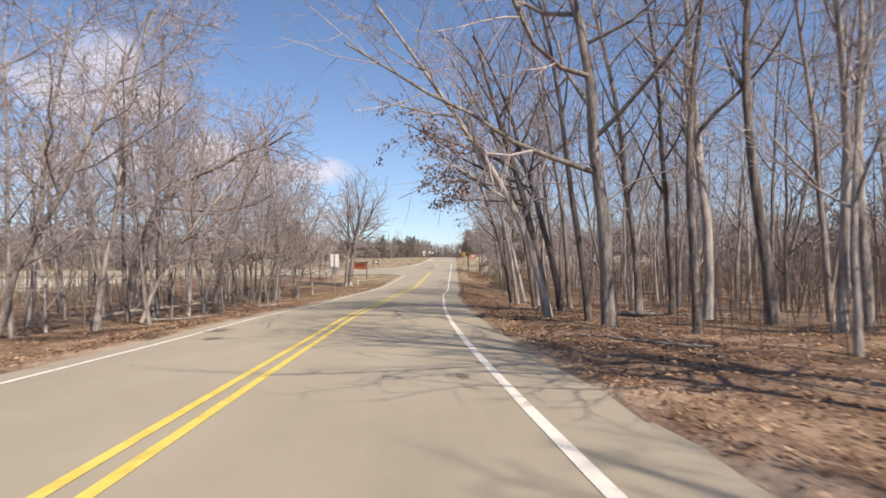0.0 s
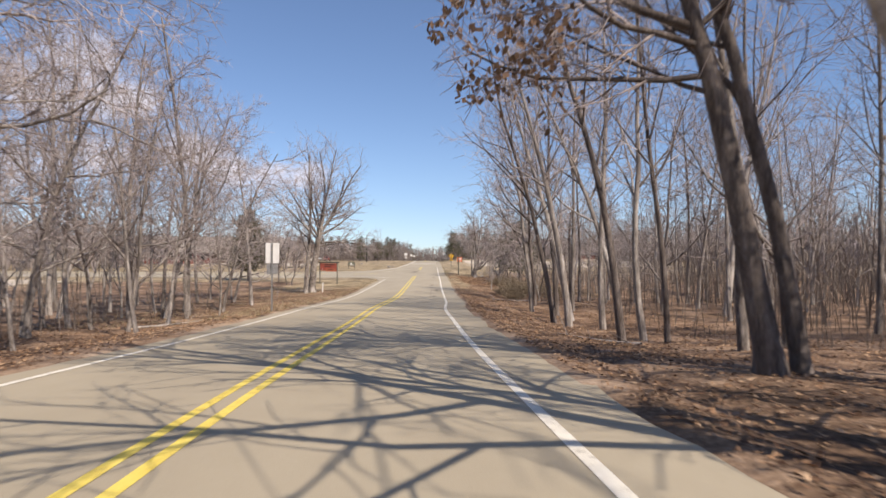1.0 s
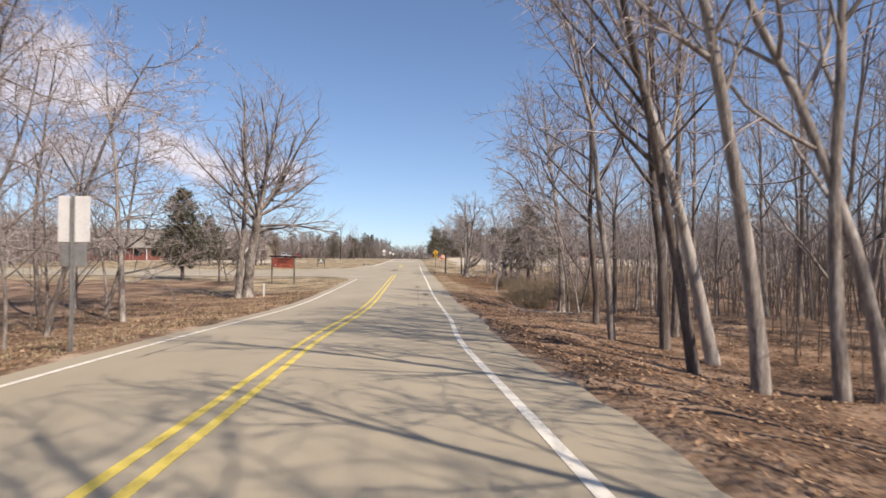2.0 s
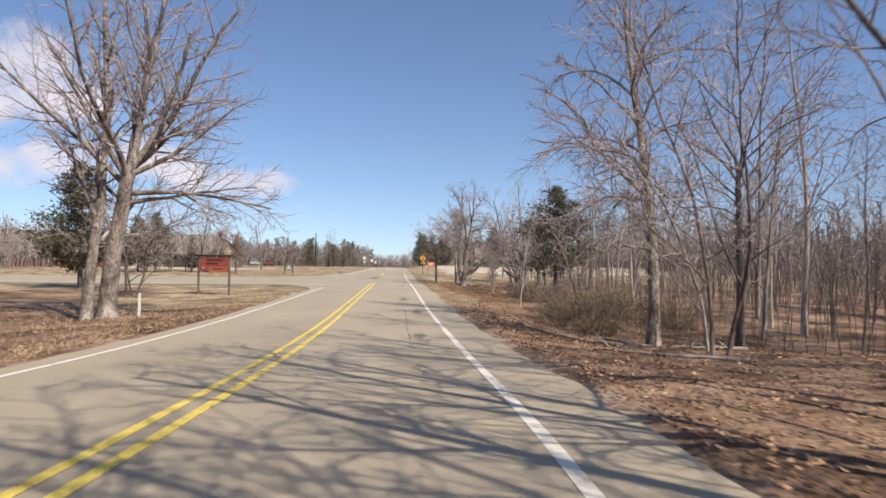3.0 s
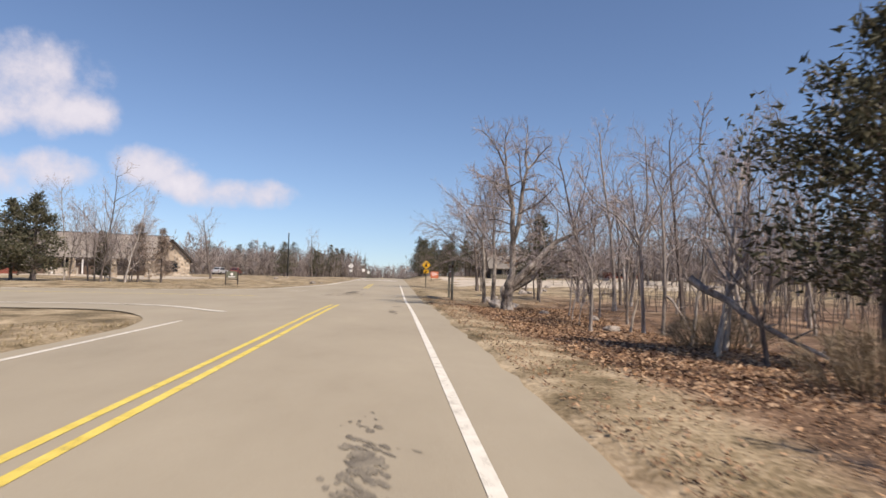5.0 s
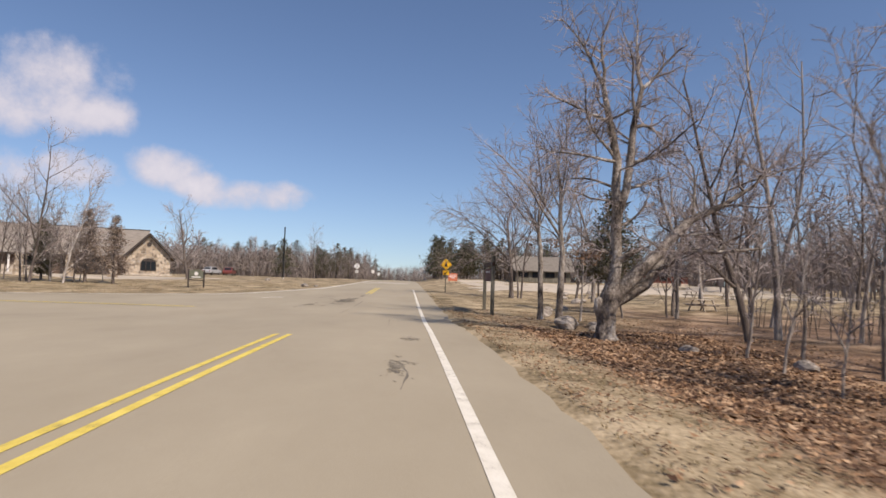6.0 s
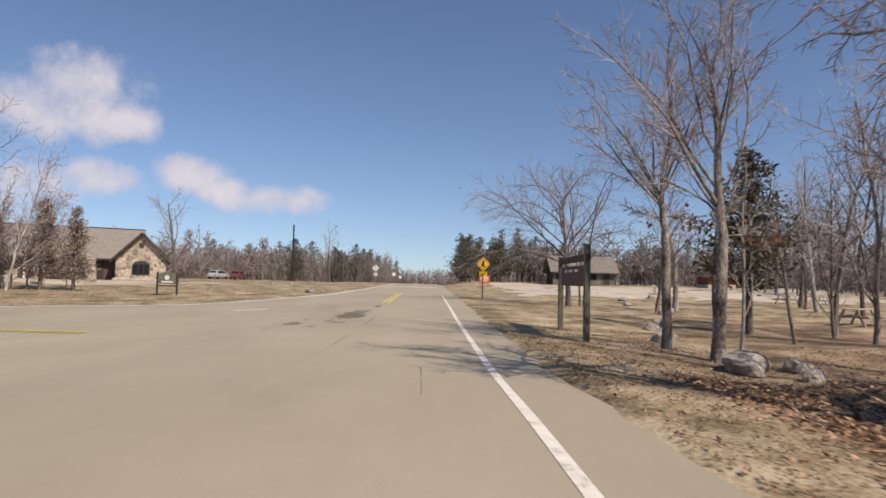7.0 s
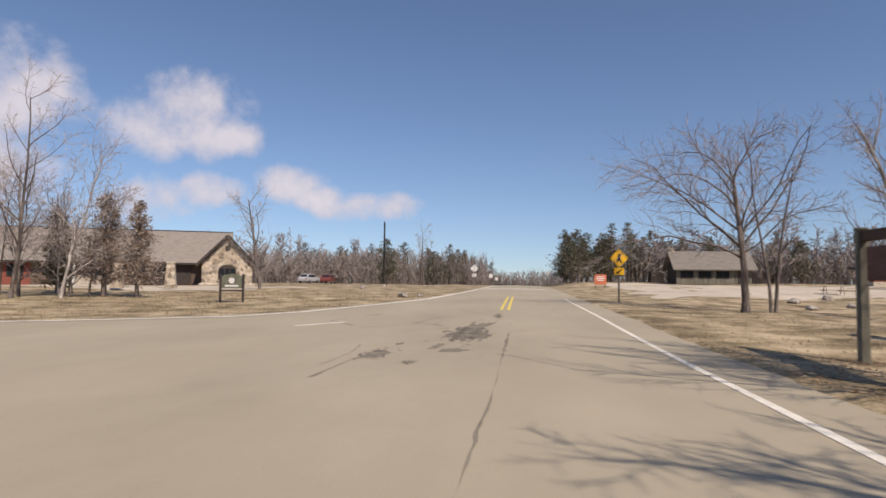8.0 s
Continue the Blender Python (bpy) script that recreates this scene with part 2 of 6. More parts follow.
def mesh_object(name, verts, faces, mat, parent=None, smooth_shade=False):
    me = bpy.data.meshes.new(name)
    me.from_pydata(verts, [], faces)
    me.materials.append(mat)
    if smooth_shade:
        me.polygons.foreach_set("use_smooth", [True] * len(me.polygons))
    me.update()
    ob = new(name, me)
    ob.parent = parent
    return ob


def steps(parts):
    out = []
    for a, b, d in parts:
        out += list(np.arange(a, b, d))
    return out + [parts[-1][1]]


XS = steps([(-3000, -400, 400), (-400, -120, 40), (-120, -40, 5), (-40, -12, 1.0), (-12, 14, 0.4), (14, 40, 1.0), (40, 120, 5), (120, 400, 40), (400, 3000, 400)])
YS = steps([(-400, -40, 60), (-40, -8, 4), (-8, 160, 0.6), (160, 240, 4), (240, 440, 20), (440, 3000, 320)])


def litter_amount(x, y):
    """1 for the brown of fallen leaves and some painted tree shade, 0 for open dry grass."""
    w = noise.noise((x * 0.15, y * 0.15, 7)) * 0.35 + noise.noise((x * 0.6, y * 0.6, 5)) * 0.2
    if x > 0:
        # leaf brown carried on into the grove also darkens it for branch shade
        verge = smooth((126 + 12 * smooth((x - 9) / 8) - y) / 24)
        open_strip = smooth((y - 70) / 10) * (1 - smooth((x - EDGE_R - 1.3 - w * 2.0) / 1.2))
        return max(0.0, min(1.0, (verge + w * (1 if y > 60 else 0.4)) * (1 - open_strip)))
    # the arm beyond x -11 colours in leaves together with tree shade
    return max(0.0, min(1.0, max(smooth((84 - y) / 16), smooth((93 - y) / 8) * smooth((-11 - x) / 3)) * smooth((x + 45) / 12) + w * 0.6))


def dirt_amount(x, y):
    """1 on the bare dirt shoulder that runs along the asphalt through the woods."""
    d = x - road_x(y)
    w = noise.noise((x * 0.8, y * 0.5, 9)) * 0.35
    if d > 0:
        return smooth((0.5 + w - (d - EDGE_R)) / 0.4) * smooth((84 - y) / 12)
    return smooth((0.45 + w + (d - EDGE_L)) / 0.4) * smooth((60 - y) / 12)


def ground():
    verts = [(x, y, land(x, y)) for y in YS for x in XS]
    w = len(XS)
    faces = [(j * w + i, j * w + i + 1, (j + 1) * w + i + 1, (j + 1) * w + i) for j in range(len(YS) - 1) for i in range(w - 1)]
    m = material("ground_cover", shades((0.2, 0.14, 0.09)), 0.5, 8, 0.95, 0.8, 14, bump_scale=0.06)
    nt = m.node_tree
    n, l = nt.nodes, nt.links
    ramp = next(x for x in n if x.type == "VALTORGB")
    fac = ramp.inputs["Fac"].links[0].from_socket
    for el, (p, c) in zip(ramp.color_ramp.elements, [(0.34, (0.055, 0.033, 0.02)), (0.5, (0.19, 0.117, 0.07)), (0.68, (0.37, 0.255, 0.165))]):
        el.position, el.color = p, (*c, 1)
    grass = n.new("ShaderNodeValToRGB")
    grass.color_ramp.elements.new(0.5)
    for el, (p, c) in zip(grass.color_ramp.elements, [(0.3, (0.085, 0.066, 0.033)), (0.44, (0.235, 0.18, 0.1)), (0.68, (0.53, 0.425, 0.275))]):
        el.position, el.color = p, (*c, 1)
    l.new(fac, grass.inputs["Fac"])
    at = n.new("ShaderNodeAttribute")
    at.attribute_name = "litter"
    mix = n.new("ShaderNodeMix")
    mix.data_type = "RGBA"
    l.new(at.outputs["Fac"], mix.inputs["Factor"])
    l.new(grass.outputs["Color"], mix.inputs["A"])
    l.new(ramp.outputs["Color"], mix.inputs["B"])
    soil = n.new("ShaderNodeValToRGB")
    soil.color_ramp.elements.new(0.5)
    for el, (p, c) in zip(soil.color_ramp.elements, [(0.33, (0.15, 0.092, 0.055)), (0.5, (0.31, 0.215, 0.14)), (0.68, (0.46, 0.35, 0.25))]):
        el.position, el.color = p, (*c, 1)
    l.new(fac, soil.inputs["Fac"])
    bare = n.new("ShaderNodeAttribute")
    bare.attribute_name = "dirt"
    top = n.new("ShaderNodeMix")
    top.data_type = "RGBA"
    l.new(bare.outputs["Fac"], top.inputs["Factor"])
    l.new(mix.outputs["Result"], top.inputs["A"])
    l.new(soil.outputs["Color"], top.inputs["B"])
    l.new(top.outputs["Result"], n["Principled BSDF"].inputs["Base Color"])
    ob = mesh_object("ground", verts, faces, m, smooth_shade=True)
    a = ob.data.attributes.new("litter", "FLOAT", "POINT")
    a.data.foreach_set("value", [litter_amount(x, y) for y in YS for x in XS])
    a = ob.data.attributes.new("dirt", "FLOAT", "POINT")
    a.data.foreach_set("value", [dirt_amount(x, y) for y in YS for x in XS])
    return tagged(ob, "brown leaf litter and dry pale grass beside the road", "ground", kind="structure")


ground()
ROAD_Y = steps([(-120, -8, 8), (-8, 160, 0.8), (160, 240, 4), (240, 420, 10)])


def crown(d):
    return -0.018 * abs(d) + 0.03


def side_crown(x):
    return crown(-4) * (1 - smooth((-4.0 - x) / 2.5))


def ragged(y, k):
    return noise.noise((y * 0.9, k, 0)) * 0.16 + noise.noise((y * 0.21, k, 4)) * 0.18


def road():
    cols = [EDGE_L, -3.4, -1.7, 0, 1.7, 3.4, EDGE_R]
    verts, faces = [], []
    for y in ROAD_Y:
        cx, z = road_x(y), road_z(y)
        left_open = 89.5 < y < 173
        row = [cols[0] + (0 if left_open else ragged(y, 1)) - 0.0] + cols[1:-1] + [cols[-1] + ragged(y, 2)]
        verts += [(cx + d, y, z + crown(d)) for d in row]
        verts += [(cx + row[-1] + 0.04, y, z - 0.2), (cx + row[0] - 0.002, y, z - 0.2)]
    w = len(cols) + 2
    for j in range(len(ROAD_Y) - 1):
        for i in range(len(cols) - 1):
            faces.append((j * w + i, j * w + i + 1, (j + 1) * w + i + 1, (j + 1) * w + i))
        faces.append((j * w + w - 3, j * w + w - 2, (j + 1) * w + w - 2, (j + 1) * w + w - 3))
        faces.append((j * w + w - 1, j * w, (j + 1) * w, (j + 1) * w + w - 1))
    tagged(mesh_object("road", verts, faces, ASPHALT, smooth_shade=False), "two-lane road of worn tan-grey asphalt with ragged edges", "road", kind="structure")
    xs = steps([(-200, -60, 10), (-60, -16, 0.8), (-16, -4.0, 0.25)])
    verts, faces = [], []
    rows = 48
    for x in xs:
        a, b = side_edge(SIDE_NEAR, x), side_edge(SIDE_FAR, x)
        for k in range(rows + 1):
            y = a + (b - a) * k / rows
            verts.append((x, y, side_z(x, y) + side_crown(x) - 0.001))
    for j in range(len(xs) - 1):
        for k in range(rows):
            p = j * (rows + 1) + k
            faces.append((p, p + rows + 1, p + rows + 2, p + 1))
    tagged(mesh_object("side_road", verts, faces, ASPHALT), "wide flared side road of worn tan-grey asphalt", "road", kind="structure")


road()


def surface(x, y):
    """Top of the pavement."""
    d = x - road_x(y)
    return road_z(y) + crown(d) if d > EDGE_L else side_z(x, y) + side_crown(x)


def stripe(name, line, width, mat, label, lift=0.006):
    """A painted line along points of the plan."""
    pts = []
    for (x0, y0), (x1, y1) in zip(line, line[1:]):
        k = max(1, int(math.hypot(x1 - x0, y1 - y0) / 0.7))
        pts += [(x0 + (x1 - x0) * i / k, y0 + (y1 - y0) * i / k) for i in range(k)]
    pts.append(line[-1])
    verts = []
    for i, (x, y) in enumerate(pts):
        a, b = pts[max(0, i - 1)], pts[min(len(pts) - 1, i + 1)]
        dx, dy = b[0] - a[0], b[1] - a[1]
        s = math.hypot(dx, dy)
        nx, ny = -dy / s, dx / s
        wl = width / 2 * (1 + 0.1 * noise.noise((x * 2, y * 2, 1)))
        for q in (wl, -wl):
            px, py = x + nx * q, y + ny * q
            verts.append((px, py, surface(px, py) + lift))
    faces = [(2 * i, 2 * i + 1, 2 * i + 3, 2 * i + 2) for i in range(len(pts) - 1)]
    return tagged(mesh_object(name, verts, faces, mat), label, "road marking", kind="structure")


def along(offset, y0, y1, step=2.0):
    ys = list(np.arange(y0, y1, step)) + [y1]
    return [(road_x(y) + offset, y) for y in ys]


def markings():
    for o in (-0.15, 0.15):
        stripe("yellow_line", along(o, -120, 103.4), 0.12, YELLOW, "solid yellow centre line, slightly worn")
        stripe("yellow_line", along(o - 0.05, 134.5, 151), 0.12, YELLOW, "solid yellow centre line, slightly worn")
        stripe("yellow_line", along(o - 0.05, 206, 400), 0.12, YELLOW, "solid yellow centre line, slightly worn")
    stripe("edge_line", along(3.45, -120, 149), 0.14, WHITE, "solid white edge line, worn in places")
    stripe("edge_line", along(3.45, 206, 400), 0.14, WHITE, "solid white edge line, worn in places")
    stripe("edge_line", along(-3.42, -120, 93), 0.13, WHITE, "solid white edge line, worn in places")
    stripe("edge_line", [(-3.4, 97.3), (-4.0, 98.0), (-5.0, 99.0), (-6.1, 100.0), (-8.2, 101.4), (-10.4, 102.1), (-14, 102.5), (-30, 102.6), (-120, 102.6)], 0.32, WHITE, "white edge line curving into the side road", 0.014)
    stripe("edge_line", [(-3.5, 400), (-3.5, 190), (-4.0, 168), (-5.1, 146), (-6.3, 138), (-7.7, 131.8), (-9.1, 129), (-11.4, 127.4), (-14.3, 125.4), (-18, 123.4), (-26, 121.0), (-60, 118.9), (-120, 118.4)], 0.32, WHITE, "white edge line curving into the side road", 0.014)
    for o in (0, 0.3):
        stripe("yellow_line", [(-6.3, 115.7 + o), (-10, 115.8 + o), (-30, 114.6 + o), (-120, 111 + o)], 0.12, YELLOW, "double yellow centre line of the side road", 0.014)
    stripe("edge_line", [(-5.8, 126.0), (-4.9, 127.8)], 0.16, WHITE, "short worn remnant of a white line")
    for y in (173.4, 175.8, 178.2):
        stripe("crosswalk_line", [(-3.3, y), (3.3, y)], 0.8, WHITE, "white crosswalk bar across the road")


markings()

# ---- helpers for things ----


def thing(name, label, category, at, rz=0.0, group="", kind=""):
    ob = new(name)
    ob.matrix_basis = pose(*at, 0, 0, rz)
    ob.empty_display_size = 0.2
    return tagged(ob, label, category, group, kind)


def part(name, bm, mat, parent, label="", shade=False):
    me = bpy.data.meshes.new(name)
    bm.to_mesh(me)
    bm.free()
    me.materials.append(mat)
    if shade:
        me.polygons.foreach_set("use_smooth", [True] * len(me.polygons))
    ob = new(name, me)
    ob.parent = parent
    if label:
        ob["label"] = label
    return ob


def raw_part(name, verts, faces, mat, parent, label="", shade=False):
    ob = mesh_object(name, verts, faces, mat, parent, shade)
    if label:
        ob["label"] = label
    return ob


def box(bm, size, at=(0, 0, 0), rot=(0, 0, 0), bevel=0.0):
    r = bmesh.ops.create_cube(bm, size=1.0, matrix=pose(*at, *rot) @ Matrix.Diagonal((*size, 1)))
    if bevel:
        edges = {e for v in r["verts"] for e in v.link_edges}
        bmesh.ops.bevel(bm, geom=list(edges), offset=bevel, segments=1, affect="EDGES")
    return bm


def rod(bm, a, b, r, sides=8, r2=None):
    a, b = Vector(a), Vector(b)
    m = Matrix.Translation((a + b) / 2) @ (b - a).to_track_quat("Z", "Y").to_matrix().to_4x4()
    bmesh.ops.create_cone(bm, cap_ends=True, segments=sides, radius1=r, radius2=r if r2 is None else r2, depth=(b - a).length, matrix=m)
    return bm


# ---- trees ----


class Tubes:
    """Tapered tubes gathered into one mesh."""

    def __init__(self):
        self.v, self.f = [], []

    def add(self, pts, radii, sides):
        base = len(self.v)
        last = None
        for i, p in enumerate(pts):
            d = (pts[min(len(pts) - 1, i + 1)] - pts[max(0, i - 1)]).normalized()
            u = d.orthogonal().normalized() if last is None else (last - d * last.dot(d)).normalized()
            w = d.cross(u)
            last = u
            for k in range(sides):
                t = 2 * math.pi * k / sides
                self.v.append((p + (u * math.cos(t) + w * math.sin(t)) * radii[i])[:])
        for i in range(len(pts) - 1):
            for k in range(sides):
                a = base + i * sides + k
                b = base + i * sides + (k + 1) % sides
                self.f.append((a, b, b + sides, a + sides))


    def blade(self, p, q, r, rng):
        """The thinnest twig: one sliver that tapers to its tip."""
        d = q - p
        u = d.orthogonal().normalized()
        u.rotate(Matrix.Rotation(rng.uniform(0, 6.283), 3, d.normalized()).to_euler())
        i = len(self.v)
        self.v += [(p - u * r)[:], (p + u * r)[:], q[:]]
        self.f.append((i, i + 1, i + 2))


def bend_to(d, rng, amount):
    return (d + Vector((rng.uniform(-1, 1), rng.uniform(-1, 1), rng.uniform(-1, 1))) * amount).normalized()


THINNEST = (0.05, 0.022, 0.014, 0.009)


def limb(trunk, twigs, rng, start, d, length, radius, level, top, style, pull=Vector((0, 0, 0))):
    """One limb with its side limbs; thick ones go into trunk, fine ones into twigs."""
    if level == 3 and style.get("blades"):
        twigs.blade(start, start + d * length, radius * 0.95, rng)
        return
    n = (9, 6, 4, style.get("fine", 1))[level]
    pts, radii, dirs = [start], [radius], [d]
    end = radius * (0.25, 0.28, 0.4, 0.6)[level]
    for i in range(n):
        d = bend_to(d, rng, style["wander"] * (style.get("sway", 0.55), 1.0, 1.2, 1.2)[level])
        d = (d + Vector((0, 0, style["lift"][level])) + pull * (1 if level < 2 else 0.5)).normalized()
        pts.append(pts[-1] + d * (length / n))
        radii.append(radius + (end - radius) * ((i + 1) / n) ** 0.85)
        dirs.append(d)
    if level == 0:
        radii[0] *= 1.5
        pts.insert(1, pts[0] + (pts[1] - pts[0]) * 0.2)
        radii.insert(1, radii[0] / 1.5 * 1.06)
        dirs.insert(1, dirs[0])
    (trunk if level <= 1 else twigs).add(pts, radii, (9, 5, 3, 3)[level])
    if level >= top:
        return
    count = style["count"][level]
    first = style["first"] if level == 0 else 0.18
    for k in range(count):
        t = first + (1 - first) * (k + rng.random()) / count
        s = t * (len(pts) - 1)
        i = min(int(s), len(pts) - 2)
        p = pts[i].lerp(pts[i + 1], s - i)
        r = (radii[i] + (radii[i + 1] - radii[i]) * (s - i)) * rng.uniform(0.42, 0.7)
        axis = dirs[i]
        u = axis.orthogonal().normalized()
        u.rotate(Matrix.Rotation(k * 2.4 + rng.uniform(-0.7, 0.7), 3, axis).to_euler())
        ang = radians(rng.uniform(*style["angle"][min(level, 1)]))
        nd = (axis * math.cos(ang) + u * math.sin(ang)).normalized()
        nl = length * style["ratio"][level] * rng.uniform(0.6, 1.2) * (1.15 - 0.6 * t if level == 0 else 1.1 - 0.4 * t)
        limb(trunk, twigs, rng, p, nd, nl, max(r, THINNEST[level + 1]), level + 1, top, style, pull)


FOREST = dict(blades=1, lift=(0.02, 0.09, 0.04, 0.02), wander=0.19, count=(13, 9, 8), first=0.34, angle=((30, 62), (30, 65)), ratio=(0.36, 0.55, 0.6))
POLE = dict(blades=1, lift=(0.03, 0.12, 0.05, 0.02), wander=0.13, count=(11, 8, 8), first=0.46, angle=((24, 52), (28, 62)), ratio=(0.28, 0.55, 0.6))
OAK = dict(lift=(0.03, 0.05, 0.0, -0.02), wander=0.27, count=(14, 9, 7), first=0.26, angle=((45, 85), (30, 65)), ratio=(0.5, 0.5, 0.5))
BUSHY = dict(blades=1, lift=(0.03, 0.1, 0.05, 0.02), wander=0.24, count=(14, 9, 9), first=0.22, angle=((30, 62), (28, 62)), ratio=(0.48, 0.5, 0.5))
THIN = dict(lift=(0.05, 0.1, 0.05, 0), wander=0.1, count=(9, 4, 3), first=0.3, angle=((25, 55), (25, 55)), ratio=(0.26, 0.5, 0.5))


def grow(seed, height, radius, style, top=3, lean=(0, 0), stems=((0, 0),), pull=(0, 0, 0)):
    """Meshes of a bare tree's trunk and crown."""
    rng = random.Random(seed)
    trunk, twigs = Tubes(), Tubes()
    for k, (sx, sy) in enumerate(stems):
        d = Vector((lean[0] + sx * 0.3, lean[1] + sy * 0.3, 1)).normalized()
        limb(trunk, twigs, rng, Vector((sx, sy, -0.3)), d, height * (1 if k == 0 else rng.uniform(0.75, 1)), radius * (1 if k == 0 else rng.uniform(0.6, 0.95)), 0, top, style, Vector(pull))
    return trunk, twigs


def leaf_sprays(points, rng, count, size):
    """Curled leaves hung in small sprays at some of the points."""
    v, f = [], []
    for _ in range(count):
        c = Vector(rng.choice(points))
        for _ in range(7):
            p = c + Vector((rng.gauss(0, 1), rng.gauss(0, 1), rng.gauss(-0.3, 1))) * 0.13
            a, b = bend_to(Vector((0, 0, -1)), rng, 1.0) * size, bend_to(Vector((1, 0, 0)), rng, 1.5) * size * 0.4
            i = len(v)
            v += [p[:], (p + a * 0.5 + b)[:], (p + a)[:], (p + a * 0.5 - b)[:]]
            f += [(i, i + 1, i + 2), (i, i + 2, i + 3)]
    return v, f


def bare_tree(seed, height, radius, style, at, label, top=3, lean=(0, 0), stems=((0, 0),), name="bare_tree", rz=0.0, group="roadside trees", bark=None, pull=(0, 0, 0), leaves=0, leafy=None):
    trunk, twigs = grow(seed, height, radius, style, top, lean, stems, pull)
    ob = thing(name, label, "tree", at, rz, group)
    raw_part("trunk", trunk.v, trunk.f, bark or BARK, ob, shade=True)
    raw_part("crown", twigs.v, twigs.f, TWIG, ob, shade=True)
    if leaves:
        pts = [p for p in twigs.v if leafy is None or leafy(p)] or twigs.v
        v, f = leaf_sprays(pts, random.Random(seed + 1), leaves, 0.13)
        raw_part("dead_leaves", v, f, DRYLEAF, ob, "withered brown leaves still hanging")
    return ob


def stand(x, y, dip=0.0):
    return (x, y, land(x, y) - dip)


def evergreen(seed, height, spread, at, label, bare=0.12, rz=0.0, name="evergreen_tree", density=1.0, needles=None, tuft=1.0):
    """A trunk with whorls of boughs, each bough carrying tufts of needles."""
    rng = random.Random(seed)
    ob = thing(name, label, "tree", at, rz, "evergreens")
    t, boughs = Tubes(), Tubes()
    t.add([Vector((0, 0, -0.2)), Vector((0, 0, height * 0.5)), Vector((0, 0, height * 0.97))], [height * 0.022, height * 0.013, 0.02], 7)
    v, f = [], []
    z = height * bare
    while z < height * 0.98:
        k = (z / height - bare) / (1 - bare)
        reach = spread * (1 - k) ** 0.8 * (0.6 + 0.4 * min(1, k * 6)) * rng.choice((0.5, 0.75, 0.95, 1.1, 1.25)) + 0.12
        for b in range(rng.randint(3, 5)):
            a = rng.uniform(0, 2 * math.pi)
            out = reach * rng.uniform(0.55, 1.1)
            tip = Vector((math.cos(a) * out, math.sin(a) * out, z + out * rng.uniform(0.05, 0.45)))
            root = Vector((0, 0, z))
            boughs.add([root, tip], [0.02, 0.005], 3)
            for q in range(int((5 + out * 9) * density)):
                s = rng.uniform(0.38, 1.06)
                p = root.lerp(tip, s) + Vector((rng.gauss(0, 1), rng.gauss(0, 1), rng.gauss(0, 0.7))) * (0.1 + 0.1 * out)
                d = Vector((rng.gauss(0, 1) + math.cos(a), rng.gauss(0, 1) + math.sin(a), rng.gauss(0.3, 0.8))).normalized()
                w = d.orthogonal().normalized()
                w.rotate(Matrix.Rotation(rng.uniform(0, 6.28), 3, d).to_euler())
                ln, wd = rng.uniform(0.2, 0.46) * tuft, rng.uniform(0.05, 0.11) * tuft
                c = d.cross(w) * wd * 0.7
                i = len(v)
                v += [(p - w * wd)[:], (p + w * wd)[:], (p + d * ln)[:], (p + c + d * ln * 0.3)[:]]
                f += [(i, i + 1, i + 2), (i, i + 3, i + 2), (i + 3, i + 1, i + 2)]
        z += rng.uniform(0.12, 0.26) * height / 9
    raw_part("trunk", t.v, t.f, DARKBARK, ob, shade=True)
    tagged(raw_part("bough_frame", boughs.v, boughs.f, TWIG, ob), kind="stuff")
    raw_part("crown", v, f, needles or NEEDLE, ob)
    return ob

# ---- more materials ----
STONEWALL = material("fieldstone", [(0.25, (0.2, 0.155, 0.11)), (0.5, (0.4, 0.32, 0.23)), (0.75, (0.55, 0.46, 0.35))], 2.2, 2, 0.9, 0.9, 6, bump_scale=0.05)
ROOFING = material("brown_shingles", shades((0.25, 0.22, 0.185), 0.8, 1.2), 1.5, 6, 0.9, 0.5, 18, stretch=(1, 1, 6))
REDWALL = material("red_brown_siding", shades((0.22, 0.07, 0.05), 0.8, 1.2), 1.0, 5, 0.8, 0.3, 12, stretch=(1, 1, 8))
DARKTRIM = material("dark_trim", shades((0.05, 0.04, 0.035)), 3, 4, 0.7, 0.2, 30)
PALESTONE = material("pale_stone", shades((0.5, 0.44, 0.36), 0.7, 1.2), 2, 4, 0.9, 0.6, 8, bump_scale=0.03)
BOULDER = material("grey_boulder", [(0.25, (0.12, 0.1, 0.085)), (0.5, (0.3, 0.265, 0.225)), (0.75, (0.52, 0.47, 0.41))], 3, 8, 0.9, 0.9, 25, bump_scale=0.04)
GRAVEL = material("pale_gravel", shades((0.52, 0.45, 0.35), 0.8, 1.15), 0.3, 8, 0.95, 0.5, 20, bump_scale=0.02)
POSTWOOD = material("weathered_post_wood", [(0.25, (0.07, 0.065, 0.05)), (0.5, (0.15, 0.14, 0.11)), (0.75, (0.24, 0.22, 0.175))], 4, 6, 0.9, 0.6, 30, stretch=(1, 1, 0.12), bump_scale=0.01)
REDPANEL = material("faded_red_panel", shades((0.33, 0.085, 0.058), 0.8, 1.2), 2, 5, 0.6, 0.1, 30)
ORANGE = material("orange_panel", shades((0.56, 0.17, 0.085), 0.85, 1.1), 2, 4, 0.6, 0.05, 30)
SIGNYELLOW = material("sign_yellow", shades((0.82, 0.46, 0.02), 0.92, 1.06), 2, 3, 0.45, 0, 30)
BLACK = material("black_sheeting", shades((0.02, 0.02, 0.02)), 2, 2, 0.5, 0, 20)
PALE = material("off_white_paint", shades((0.72, 0.7, 0.66), 0.9, 1.08), 2, 4, 0.6, 0.05, 30)
